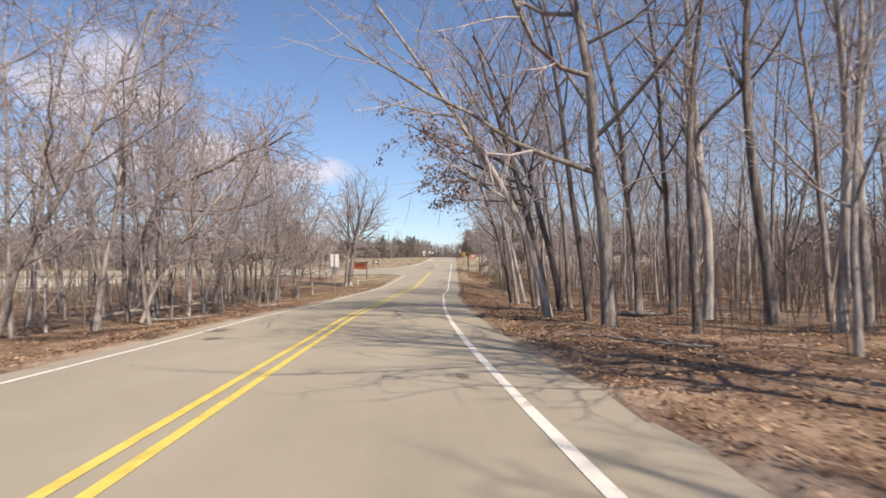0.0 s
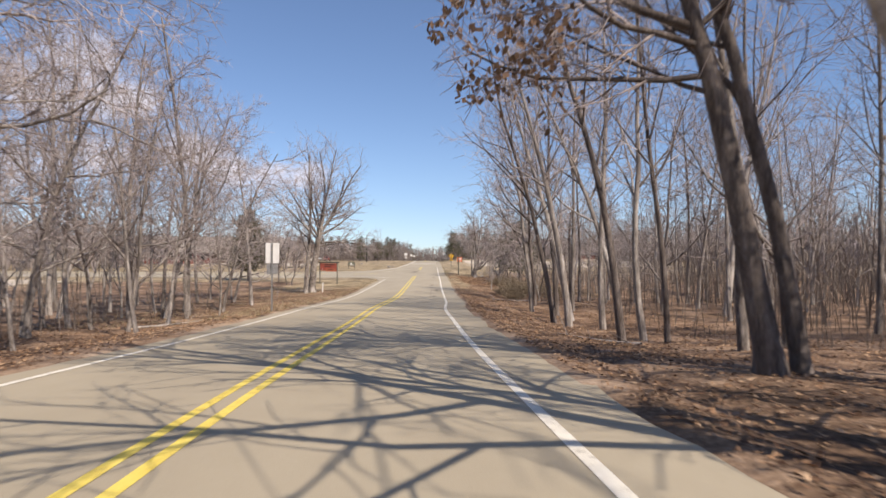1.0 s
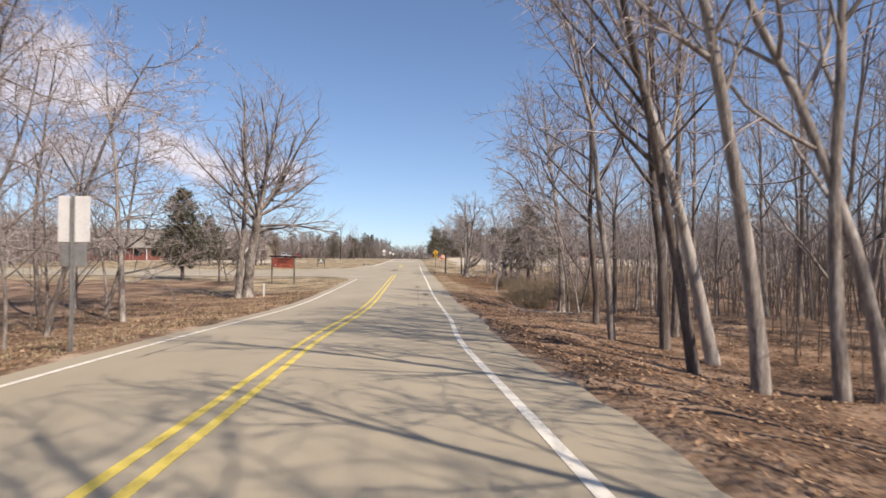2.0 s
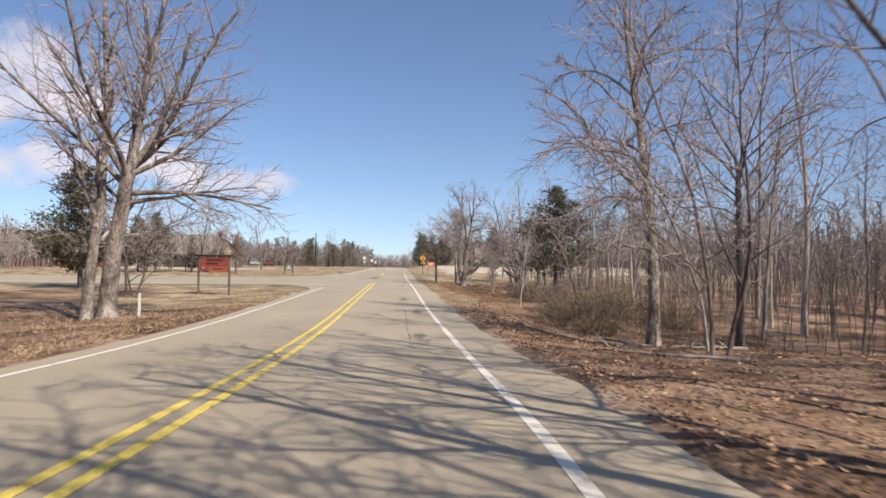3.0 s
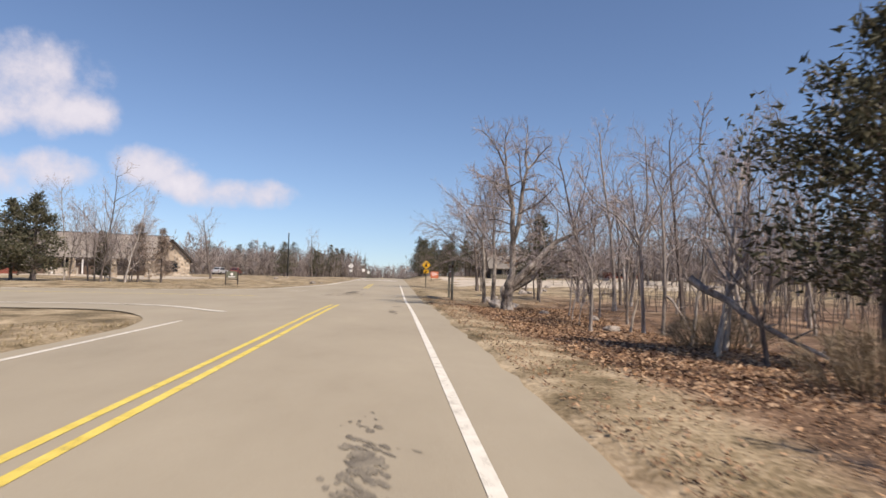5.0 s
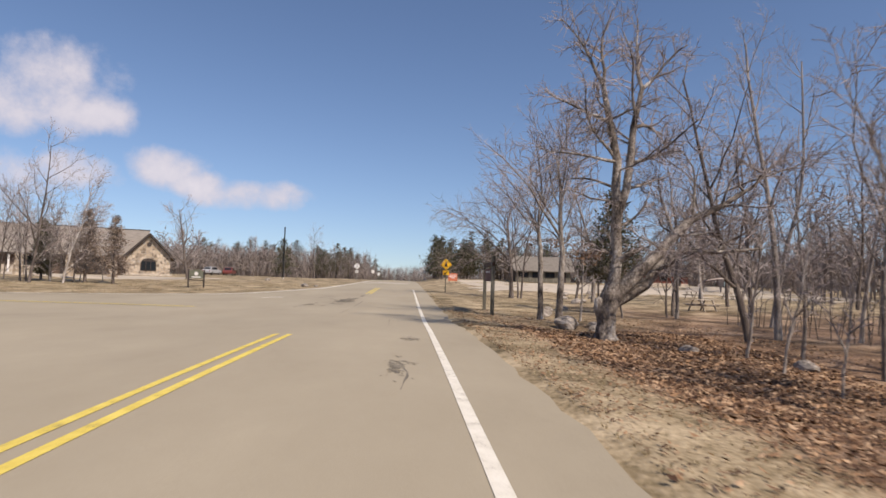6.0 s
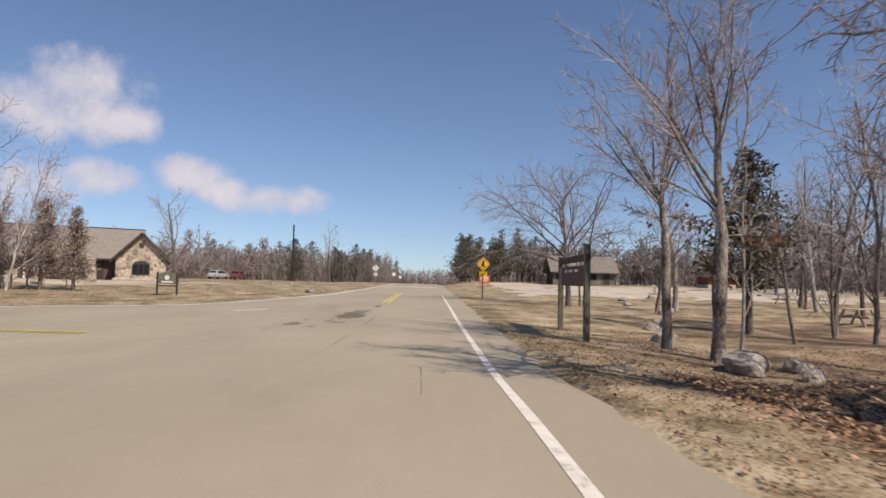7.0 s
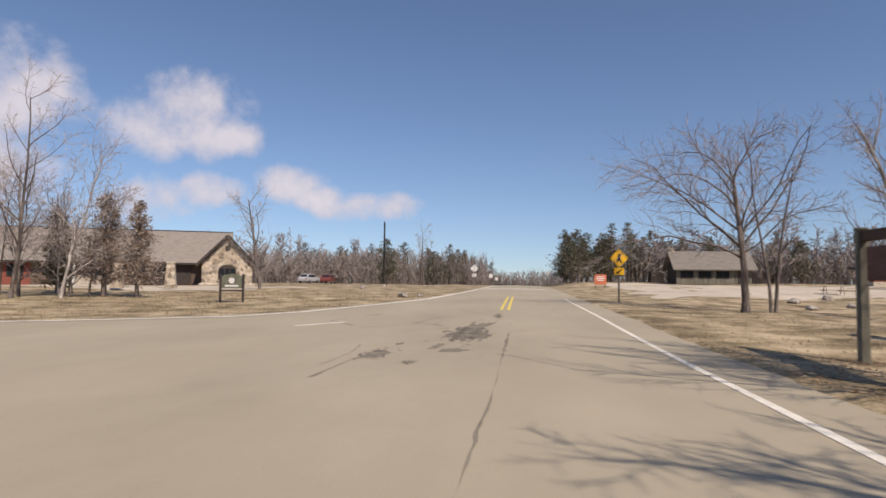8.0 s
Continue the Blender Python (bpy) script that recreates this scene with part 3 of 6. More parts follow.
SIGNBACK = material("dull_aluminium", shades((0.72, 0.71, 0.68), 0.88, 1.1), 2, 4, 0.5, 0.05, 20)
DEADWOOD = material("bleached_wood", shades((0.42, 0.36, 0.29), 0.6, 1.3), 4, 6, 0.9, 0.6, 30, stretch=(1, 1, 0.2))
DEADLEAF = material("fallen_leaves", [(0.2, (0.085, 0.045, 0.026)), (0.45, (0.215, 0.126, 0.072)), (0.66, (0.36, 0.215, 0.115)), (0.9, (0.5, 0.35, 0.22))], 3, 3, 0.85, 0, 20, island=0.9)
DRYGRASS = material("dry_grass_blades", [(0.2, (0.2, 0.155, 0.08)), (0.5, (0.38, 0.3, 0.18)), (0.8, (0.52, 0.44, 0.29))], 3, 3, 0.9, 0, 20, island=0.7)
TYRE = material("black_rubber", shades((0.025, 0.025, 0.025)), 5, 3, 0.8, 0.1, 40)


def glass():
    m = bpy.data.materials.new("dark_glass")
    m.use_nodes = True
    b = m.node_tree.nodes["Principled BSDF"]
    b.inputs["Base Color"].default_value = (0.02, 0.024, 0.028, 1)
    b.inputs["Roughness"].default_value = 0.06
    return m


GLASS = glass()


def stone_cells(m, scale, joint):
    """Turns a stone material into laid rubble: one tone a stone, with recessed joints."""
    nt = m.node_tree
    n, l = nt.nodes, nt.links
    tc = n.new("ShaderNodeTexCoord")
    v = n.new("ShaderNodeTexVoronoi")
    v.inputs["Scale"].default_value = scale
    e = n.new("ShaderNodeTexVoronoi")
    e.feature = "DISTANCE_TO_EDGE"
    e.inputs["Scale"].default_value = scale
    l.new(tc.outputs["Object"], v.inputs["Vector"])
    l.new(tc.outputs["Object"], e.inputs["Vector"])
    ramp = next(x for x in n if x.type == "VALTORGB")
    sep = n.new("ShaderNodeSeparateColor")
    l.new(v.outputs["Color"], sep.inputs[0])
    mul = n.new("ShaderNodeMath")
    mul.operation = "MULTIPLY_ADD"
    l.new(sep.outputs[0], mul.inputs[0])
    mul.inputs[1].default_value, mul.inputs[2].default_value = 0.6, 0.2
    l.new(mul.outputs[0], ramp.inputs["Fac"])
    lt = n.new("ShaderNodeMath")
    lt.operation = "LESS_THAN"
    l.new(e.outputs["Distance"], lt.inputs[0])
    lt.inputs[1].default_value = joint
    mix = n.new("ShaderNodeMix")
    mix.data_type = "RGBA"
    l.new(lt.outputs[0], mix.inputs["Factor"])
    l.new(ramp.outputs["Color"], mix.inputs["A"])
    mix.inputs["B"].default_value = (0.33, 0.3, 0.26, 1)
    l.new(mix.outputs["Result"], n["Principled BSDF"].inputs["Base Color"])


stone_cells(STONEWALL, 2.6, 0.05)

# ---- open lots ----


def sheet(name, label, x0, x1, y0, y1, mat, step=2.0, lift=0.03):
    xs, ys = list(np.arange(x0, x1 + 0.1, step)), list(np.arange(y0, y1 + 0.1, step))
    verts = []
    for j, y in enumerate(ys):
        for i, x in enumerate(xs):
            edge = i in (0, len(xs) - 1) or j in (0, len(ys) - 1)
            wob = 0.9 * step * noise.noise((x * 0.3, y * 0.3, 11)) if edge else 0
            px, py = x + wob, y + wob
            verts.append((px, py, land(px, py) + (lift if not edge else -0.02)))
    w = len(xs)
    faces = [(j * w + i, j * w + i + 1, (j + 1) * w + i + 1, (j + 1) * w + i) for j in range(len(ys) - 1) for i in range(w - 1)]
    return tagged(mesh_object(name, verts, faces, mat, smooth_shade=True), label, "lot", kind="structure")


sheet("pale_sheet", "pale gravel lot beyond the verge", 11, 64, 160, 194, GRAVEL)
sheet("pale_sheet", "pale gravel forecourt of the lodge", -60, -22, 158, 175, GRAVEL)
# added sheet: its pale colour stands for sunlit side road between the trees
sheet("pale_sheet", "added pale sheet behind the woods, for the sunlit side road", -72, -40, 62, 92, GRAVEL)

# ---- lines and stains on the road ----


def crack(line, width, label="dark broken crack in the asphalt", seed=0):
    """A wandering crack that widens, narrows and breaks off."""
    rng = random.Random(seed)
    pts = []
    for (x0, y0), (x1, y1) in zip(line, line[1:]):
        k = max(2, int(math.hypot(x1 - x0, y1 - y0) / 0.16))
        pts += [(x0 + (x1 - x0) * i / k, y0 + (y1 - y0) * i / k) for i in range(k)]
    pts.append(line[-1])
    verts, faces = [], []
    for i, (x, y) in enumerate(pts):
        x += 0.03 * noise.noise((y * 0.7, seed, 0)) + 0.03 * noise.noise((y * 2.6, seed, 5))
        wide = width * max(0.04, 0.55 + 1.5 * noise.noise((x * 1.5, y * 1.1, seed * 2.1))) * rng.uniform(0.6, 1.3) / 2
        for s in (-wide, wide):
            verts.append((x + s, y + s * 0.4, surface(x + s, y) + 0.004))
        if i:
            faces.append((2 * i - 2, 2 * i - 1, 2 * i + 1, 2 * i))
    return tagged(mesh_object("road_crack", verts, faces, PATCH), label, "road crack", kind="structure")


def stain(cx, cy, rx, ry, seed, label="dark patch in the asphalt, eroded or painted as shade"):
    """A ravelled patch or a painted shadow: many small ragged flakes, thickest in the middle."""
    rng = random.Random(seed)
    verts, faces = [], []
    for q in range(int(40 + 130 * rx * ry)):
        a, d = rng.uniform(0, 2 * math.pi), abs(rng.gauss(0, 0.48))
        x0, y0 = cx + math.cos(a) * d * rx, cy + math.sin(a) * d * ry
        size = rng.uniform(0.02, 0.085) * (1.3 - min(1, d) * 0.8) * min(1.0, 0.4 + rx)
        base, turn = len(verts), rng.uniform(0, 3.14)
        for k in range(9):
            b = 2 * math.pi * k / 9
            u, w = math.cos(b) * size * rng.uniform(0.6, 1.3), math.sin(b) * size * rng.uniform(1.2, 2.6)
            x, y = x0 + u * math.cos(turn * 0.3) - w * math.sin(turn * 0.3), y0 + w
            verts.append((x, y, surface(x, y) + 0.003 + 0.00004 * q))
        faces.append(tuple(range(base, base + 9)))
    tagged(mesh_object("road_patch", verts, faces, WORN), label, "road patch", kind="structure")


crack([(0.05, 111), (0.2, 116.1), (0.22, 121)], 0.035, seed=1)
crack([(0.22, 121), (0.26, 125.1)], 0.07, seed=21)
crack([(0.26, 125.1), (1.06, 126.5)], 0.06, seed=2)
crack([(-0.95, 128.0), (-0.4, 130.6), (-0.2, 132.4)], 0.1, seed=22)
crack([(-0.65, 142.2), (-0.5, 148.5)], 0.12, seed=8)
crack([(-2.66, 127.7), (-2.2, 130.5)], 0.12, seed=4)
crack([(-2.66, 127.7), (-2.0, 127.4), (-1.48, 126.4), (-1.8, 125.2)], 0.1, seed=7)
crack([(-2.43, 117.7), (-2.35, 119.6), (-2.4, 120.5)], 0.06, seed=5)
crack([(-4.35, 126.9), (-5.45, 128.2), (-4.6, 131.8)], 0.08, seed=6)


def ravelled(cx, cy, rx, ry, lean, seed):
    """A worn-through area with a torn outline, flakes round its rim."""
    verts, faces = [(cx, cy, surface(cx, cy) + 0.004)], []
    for k in range(64):
        a = 2 * math.pi * k / 64
        q = 1 + 0.75 * noise.noise((math.cos(a) * 2.2, math.sin(a) * 2.2, seed)) + 0.5 * noise.noise((math.cos(a) * 7, math.sin(a) * 7, seed + 4))
        y = cy + math.sin(a) * ry * q
        x = cx + math.cos(a) * rx * q + lean * (y - cy)
        verts.append((x, y, surface(x, y) + 0.004))
        faces.append((0, 1 + k, 1 + (k + 1) % 64))
    tagged(mesh_object("road_patch", verts, faces, WORN), "dark worn-through patch in the asphalt", "road patch", kind="structure")


ravelled(-0.8, 125.6, 0.36, 2.2, 0.1, 1)
ravelled(-0.4, 123.9, 0.22, 0.8, 0.0, 2)
ravelled(-0.75, 121.1, 0.28, 0.3, 0.0, 3)
ravelled(-1.15, 121.8, 0.1, 0.5, 0.1, 4)
ravelled(-2.15, 120.2, 0.2, 0.5, 0.0, 5)
ravelled(-2.03, 122.2, 0.07, 0.25, 0.0, 6)
stain(-0.75, 124.6, 0.7, 2.6, 1)
stain(-2.1, 120.6, 0.4, 1.1, 2)
stain(-1.3, 119.3, 0.2, 0.4, 3)
stain(-0.2, 130.6, 0.2, 1.4, 4)
crack([(-1.2, 16.5), (-2.2, 20.5)], 0.07, seed=10)
crack([(-1.9, 19), (-2.6, 23)], 0.06, seed=11)
crack([(-2.8, 9.2), (-1.7, 12.2)], 0.05, seed=12)
stain(2.62, 98.9, 0.22, 1.7, 33)
stain(2.85, 103.5, 0.25, 0.6, 34)
stain(2.9, 70.6, 0.34, 2.6, 36)
stain(2.62, 62.0, 0.3, 1.2, 37)
stain(2.45, 79.5, 0.3, 2.0, 38)
stain(4.15, 8.4, 0.14, 0.4, 39)
# the next two paint tree shadow on the left lane as dark flakes
stain(-2.5, 16.3, 0.5, 1.0, 40)
stain(-1.75, 14.0, 0.45, 0.5, 41)
crack([(2.4, 61.0), (2.36, 64.0), (2.42, 70.0), (2.36, 73.6)], 0.05, seed=41)
crack([(2.7, 96.9), (2.78, 98.3), (2.64, 99.5), (2.96, 99.3)], 0.06, seed=43)
crack([(2.2, 108.3), (2.17, 111.3)], 0.025, seed=45)
crack([(-3.0, 43.0), (-2.95, 48.3)], 0.1, seed=46)
crack([(-1.72, 9.3), (-1.3, 9.6), (-0.92, 9.0)], 0.05, seed=47)
crack([(-3.9, 126.2), (-3.1, 127.4), (-2.6, 127.4)], 0.1, seed=48)
crack([(1.12, 152.7), (2.2, 131.4)], 0.03, seed=49)
crack([(-2.74, 118.4), (-2.65, 120.5), (-2.82, 122.0)], 0.03, seed=50)

# ---- trees that stand apart ----
GREY = "bare grey-barked deciduous tree on leaf litter"
DARK = "tall dark brown-barked bare tree at the woods' edge"
LEAN = (-0.012, 0, 0)
bare_tree(11, 17, 0.25, dict(OAK, fine=2), stand(8.7, 18.0), "large bare oak with long limbs over the verge", lean=(-0.02, 0), pull=(-0.01, 0, 0.03))
bare_tree(12, 13, 0.165, dict(FOREST, first=0.42), stand(8.75, 26.3), "dark-stemmed bare oak leaning over the verge", lean=(-0.13, 0), bark=DARKBARK, pull=LEAN)
EDGE = [(7.4, 21.2, 13, 0.17, -0.1), (8.5, 19.9, 14, 0.13, -0.02), (13.0, 21.3, 17, 0.22, 0), (14.1, 19.0, 17, 0.21, 0), (12.5, 23.5, 15, 0.13, 0), (16.1, 17.6, 17, 0.16, 0),
        (17.9, 22.3, 16, 0.14, 0), (8.9, 36.4, 15, 0.145, -0.1), (9.8, 36.9, 14, 0.13, -0.06), (8.5, 42.5, 13, 0.17, -0.12), (8.3, 44.7, 13, 0.14, -0.12), (9.9, 42.3, 14, 0.15, -0.05),
        (10.5, 42.0, 14, 0.14, -0.04)]
EDGE += [(10.2, 35.9, 13, 0.11, 0), (8.0, 49.4, 12, 0.12, -0.08), (9.4, 46.0, 13, 0.17, -0.1), (9.1, 48.2, 13, 0.15, -0.1), (9.7, 61.0, 9.5, 0.06, -0.17),
        (10.9, 63.4, 7, 0.06, -0.14), (10.4, 61.6, 9, 0.06, 0.08), (16.0, 69.0, 9, 0.09, 0), (9.9, 30.5, 14, 0.13, -0.05), (8.9, 54.0, 12, 0.12, -0.07)]
for k, (x, y, h, r, ln) in enumerate(EDGE):
    bare_tree(200 + k, h, r, BUSHY if 56 < y < 66 else (FOREST, POLE)[k % 2], stand(x, y), (GREY, DARK)[k % 3 == 1], lean=(ln, 0), pull=LEAN, bark=(BARK, DARKBARK)[k % 3 == 1])
bare_tree(22, 15, 0.2, dict(OAK, blades=1, first=0.32, count=(15, 13, 13), lift=(0.03, 0.05, 0.02, 0)), stand(10.4, 6.8), "large bare oak shading the road", lean=(-0.06, 0), pull=(-0.01, 0, 0))
bare_tree(24, 5.0, 0.06, THIN, stand(10.6, 116.4), GREY)
bare_tree(25, 7.0, 0.085, THIN, stand(11.85, 138.6), "slim dark bare tree on dry grass", bark=DARKBARK)
bare_tree(26, 7.0, 0.095, THIN, stand(12.15, 138.9), "slim dark bare tree on dry grass", bark=DARKBARK)
bare_tree(27, 10, 0.2, FOREST, stand(18.6, 140.3), "bare tree at the edge of a clearing")
CLEARING = [(16.3, 119.2, 8, 0.1), (18.4, 116.1, 8, 0.12), (16.3, 137.6, 8, 0.12), (28.4, 140.7, 10, 0.18), (27.9, 135.7, 10, 0.14), (14.8, 126.7, 6, 0.08), (46, 176, 11, 0.2), (31.7, 147.9, 11, 0.2),
            (17.4, 122.7, 6, 0.07), (18.4, 124.2, 9, 0.12), (30.8, 145.9, 9, 0.12), (21.0, 105.4, 10, 0.14), (24, 112, 10, 0.13), (33, 124, 11, 0.15), (38, 135, 11, 0.16), (12.8, 104.2, 5, 0.06), (14.0, 108.6, 9.5, 0.13), (15.6, 101.2, 9, 0.11)]
for k, (x, y, h, r) in enumerate(CLEARING):
    bare_tree(300 + k, h, r, (BUSHY, FOREST)[k % 2], stand(x, y), "bare tree in an open leaf-strewn grove", group="grove trees", bark=(DARKBARK, BARK)[k % 3 == 0])
SLIM = [(10.9, 91.2, 5.0, 0.05, 0.03), (10.3, 88.8, 6.0, 0.08, 0.02), (8.5, 78.0, 4.5, 0.06, 0.05),
        (10.2, 86.6, 5.0, 0.06, -0.1), (10.6, 101.6, 3.5, 0.035, 0), (10.3, 99.4, 3.2, 0.03, 0.1), (13.3, 118.4, 5, 0.06, 0), (13.4, 92.4, 6, 0.08, 0), (15.2, 88.0, 7, 0.08, 0), (12.0, 79.5, 6, 0.07, -0.05), (11.2, 104.0, 4, 0.045, 0)]
for k, (x, y, h, r, ln) in enumerate(SLIM):
    bare_tree(330 + k, h, r, dict(THIN, count=(8, 5, 4), angle=((18, 42), (22, 50)), ratio=(0.32, 0.5, 0.5), sway=1.5), stand(x, y), "slender bare tree in brush beside the road", lean=(ln, 0), group="slender roadside trees", stems=((0, 0), (0.25, 0.1)) if k == 1 else ((0, 0),))


def gnarled_tree(at):
    """A thick burled trunk, an upright forked stem and heavy limbs bent to one side."""
    rng = random.Random(19)
    trunk, twigs = Tubes(), Tubes()
    style = dict(OAK, lift=(0.03, 0.04, 0.02, 0), wander=0.28, count=(14, 13, 9), ratio=(0.5, 0.46, 0.5), fine=2)

    def stem(points, radii, sides=9):
        pts = [Vector((x, y, z)) for x, y, z in points]
        trunk.add(pts, radii, sides)
        return pts

    knots = [(0, 0, -0.3, 0.48), (0, 0, 0.1, 0.35), (-0.03, 0, 0.5, 0.29), (0, 0, 0.95, 0.31), (0.08, 0, 1.3, 0.28), (0.18, 0, 1.65, 0.21)]
    rings = []
    for k in range(21):
        i = min(k // 4, 4)
        f = k / 4 - i
        rings.append([a + (b - a) * f for a, b in zip(knots[i], knots[i + 1])])
    trunk.add([Vector(q[:3]) for q in rings], [q[3] for q in rings], 20)
    for k, q in enumerate(trunk.v):
        axis = Vector(rings[k // 20][:3])
        out = Vector(q) - axis
        lump = noise.noise(Vector(q) * 2.6) * 0.3 + noise.noise(Vector(q) * 7.0) * 0.13
        trunk.v[k] = (axis + out * (1 + lump))[:]
    stem([(-0.1, 0, 0.7), (-0.24, -0.06, 1.0), (-0.27, -0.05, 1.24), (-0.24, -0.05, 1.3)], [0.2, 0.17, 0.11, 0.03], 9)
    up = stem([(0.14, 0, 1.4), (0.24, 0.02, 1.9), (0.3, 0, 2.5), (0.25, 0.03, 3.3), (0.31, 0, 4.2)], [0.22, 0.175, 0.16, 0.165, 0.165])
    dark = stem([(0.33, 0, 3.9), (0.55, 0, 4.6), (0.66, 0.04, 5.4), (0.75, 0.05, 6.5), (0.98, 0, 7.7)], [0.14, 0.13, 0.12, 0.1, 0.07])
    pale = stem([(0.27, 0, 3.9), (0.2, -0.05, 4.6), (0.24, -0.05, 5.4), (0.0, 0, 6.6), (-0.2, 0.1, 7.8)], [0.15, 0.14, 0.13, 0.11, 0.075])
    bent = stem([(0.1, 0, 1.15), (0.5, 0, 1.6), (0.95, -0.1, 2.1), (1.5, 0, 2.55), (2.05, 0.1, 3.2), (2.65, 0.1, 3.75), (3.6, 0.15, 4.2), (4.7, 0.2, 4.9), (5.3, 0.2, 5.6)], [0.3, 0.22, 0.2, 0.17, 0.15, 0.12, 0.085, 0.05, 0.025], 8)
    flat = stem([(0.15, 0.05, 1.15), (0.75, 0.15, 1.4), (1.25, 0.2, 1.7), (1.75, 0.3, 2.3), (2.4, 0.35, 2.75), (3.6, 0.4, 2.78), (5.1, 0.4, 2.95)], [0.24, 0.18, 0.165, 0.14, 0.105, 0.07, 0.03], 7)
    stem([(0.3, -0.05, 2.4), (0.6, -0.2, 2.6), (1.0, -0.25, 2.85)], [0.1, 0.085, 0.06], 7)
    for p, tip, r in ((pale[4], (-1.6, 0.3, 9.9), 0.07), (pale[4], (0.3, -0.5, 10.1), 0.065), (dark[4], (2.4, -0.2, 9.0), 0.07), (dark[4], (1.2, 0.4, 10.6), 0.075), (pale[3], (-2.0, -0.6, 7.6), 0.065), (pale[2], (-1.8, 0.5, 7.0), 0.06),
                      (dark[3], (3.1, 0.6, 7.4), 0.07), (pale[2], (-2.4, -0.5, 5.6), 0.06), (pale[1], (-1.6, 0.6, 4.9), 0.05), (dark[2], (2.7, -1.0, 6.1), 0.06), (dark[1], (2.0, 1.1, 5.2), 0.055), (up[4], (-1.5, -0.6, 4.4), 0.045),
                      (up[3], (1.9, 0.9, 4.4), 0.05), (up[2], (-1.4, 0.3, 2.9), 0.05), (bent[4], (1.9, 0.8, 5.3), 0.06), (bent[4], (3.4, -0.9, 3.6), 0.06), (bent[5], (3.0, 0.5, 6.3), 0.055), (bent[6], (4.9, -0.8, 4.5), 0.05),
                      (bent[6], (4.3, -0.3, 6.6), 0.05), (flat[4], (2.8, 0.9, 4.1), 0.05), (flat[5], (4.6, -0.4, 3.7), 0.04), (dark[3], (0.4, -1.7, 8.8), 0.06)):
        d = Vector(tip) - p
        limb(trunk, twigs, rng, p, d.normalized(), d.length, r, 1, 3, style)
    for k in range(20):
        line = (pale, bent, dark, flat, bent)[k % 5]
        s = rng.uniform(0.4, 0.98) * (len(line) - 1)
        p = line[int(s)].lerp(line[min(int(s) + 1, len(line) - 1)], s - int(s))
        a = rng.uniform(0, 6.283)
        limb(trunk, twigs, rng, p, Vector((math.cos(a), math.sin(a), rng.uniform(0.0, 0.7))).normalized(), rng.uniform(1.3, 2.6), 0.04, 1, 3, style)
    ob = thing("gnarled_tree", "gnarled old bare tree with a bent heavy limb", "tree", at, 0, "roadside trees")
    raw_part("trunk", trunk.v, trunk.f, GNARLBARK, ob, shade=True)
    raw_part("crown", twigs.v, twigs.f, TWIG, ob, shade=True)


def crafted_tree(seed, at, label, radius, stem, limbs, style, bark=None, tip=0.7, leaves=0, leafy=None):
    """A bare tree whose stem carries named main limbs: start as part of the stem, reach, rise, depth, radius."""
    rng = random.Random(seed)
    trunk, twigs = Tubes(), Tubes()
    knots = [Vector((0, 0, 0))] + [Vector(k) for k in stem]
    n = len(knots) - 1

    def on_stem(t):
        s = min(max(t, 0.0), 1.0) * n
        i = min(int(s), n - 1)
        return knots[i].lerp(knots[i + 1], s - i)

    pts = [Vector((0, 0, -0.3)), on_stem(0.03)] + [on_stem(k / 10) + bend_to(Vector((0, 0, 0)), rng, 1) * radius * 0.12 for k in range(1, 11)]
    radii = [radius * 1.6, radius * 1.12] + [radius * (1 + (tip - 1) * k / 10) for k in range(1, 11)]
    trunk.add(pts, radii, 10)
    spring = style.get("spring", 0.0)
    for start, reach, rise, depth, r in limbs:
        p = on_stem(start)
        d = Vector((reach, depth, rise)) - p
        limb(trunk, twigs, rng, p, (d.normalized() + Vector((0, 0, spring))).normalized(), d.length * 1.06, r, 1, 3, style, Vector((0, 0, -spring * 0.3)))
    ob = thing("bare_tree", label, "tree", at, 0, "roadside trees")
    raw_part("trunk", trunk.v, trunk.f, bark or BARK, ob, shade=True)
    raw_part("crown", twigs.v, twigs.f, TWIG, ob, shade=True)
    if leaves:
        v, f = leaf_sprays([q for q in twigs.v if leafy(q)], random.Random(seed + 1), leaves, 0.15)
        raw_part("dead_leaves", v, f, DRYLEAF, ob, "withered brown leaves still hanging")


SPREAD = dict(OAK, lift=(0.03, 0.03, 0.05, 0.02), wander=0.17, count=(14, 13, 9), angle=((30, 55), (25, 55)), ratio=(0.5, 0.42, 0.5), fine=2)
crafted_tree(18, stand(-7.7, 68.2), "broad old bare oak with a fan of long limbs", 0.31, [(0.15, 0, 2.4), (0.6, 0, 5.0)],
             [(1, 1.0, 11.8, 0.6, 0.15), (1, 2.2, 11.6, -0.8, 0.15), (1, 3.6, 10.7, 0.8, 0.14), (1, 4.0, 8.4, -0.8, 0.13), (0.97, 4.1, 6.8, 0.7, 0.11), (0.85, 5.0, 5.0, -0.3, 0.1), (0.78, 4.5, 4.2, 0.8, 0.08),
              (0.95, -2.3, 10.0, 0.6, 0.12), (0.9, -3.4, 8.4, -0.8, 0.11), (0.95, 0.6, 9.5, 4.0, 0.12), (0.95, 1.4, 9.0, -4.0, 0.12), (0.8, -2.6, 6.0, 1.4, 0.07), (1, 2.9, 8.8, 3.0, 0.1)], SPREAD, bark=GNARLBARK)
bare_tree(53, 12, 0.21, dict(POLE, first=0.3, count=(16, 7, 6)), stand(-8.1, 67.6), "straight grey-barked bare tree beside an old oak", bark=GNARLBARK)
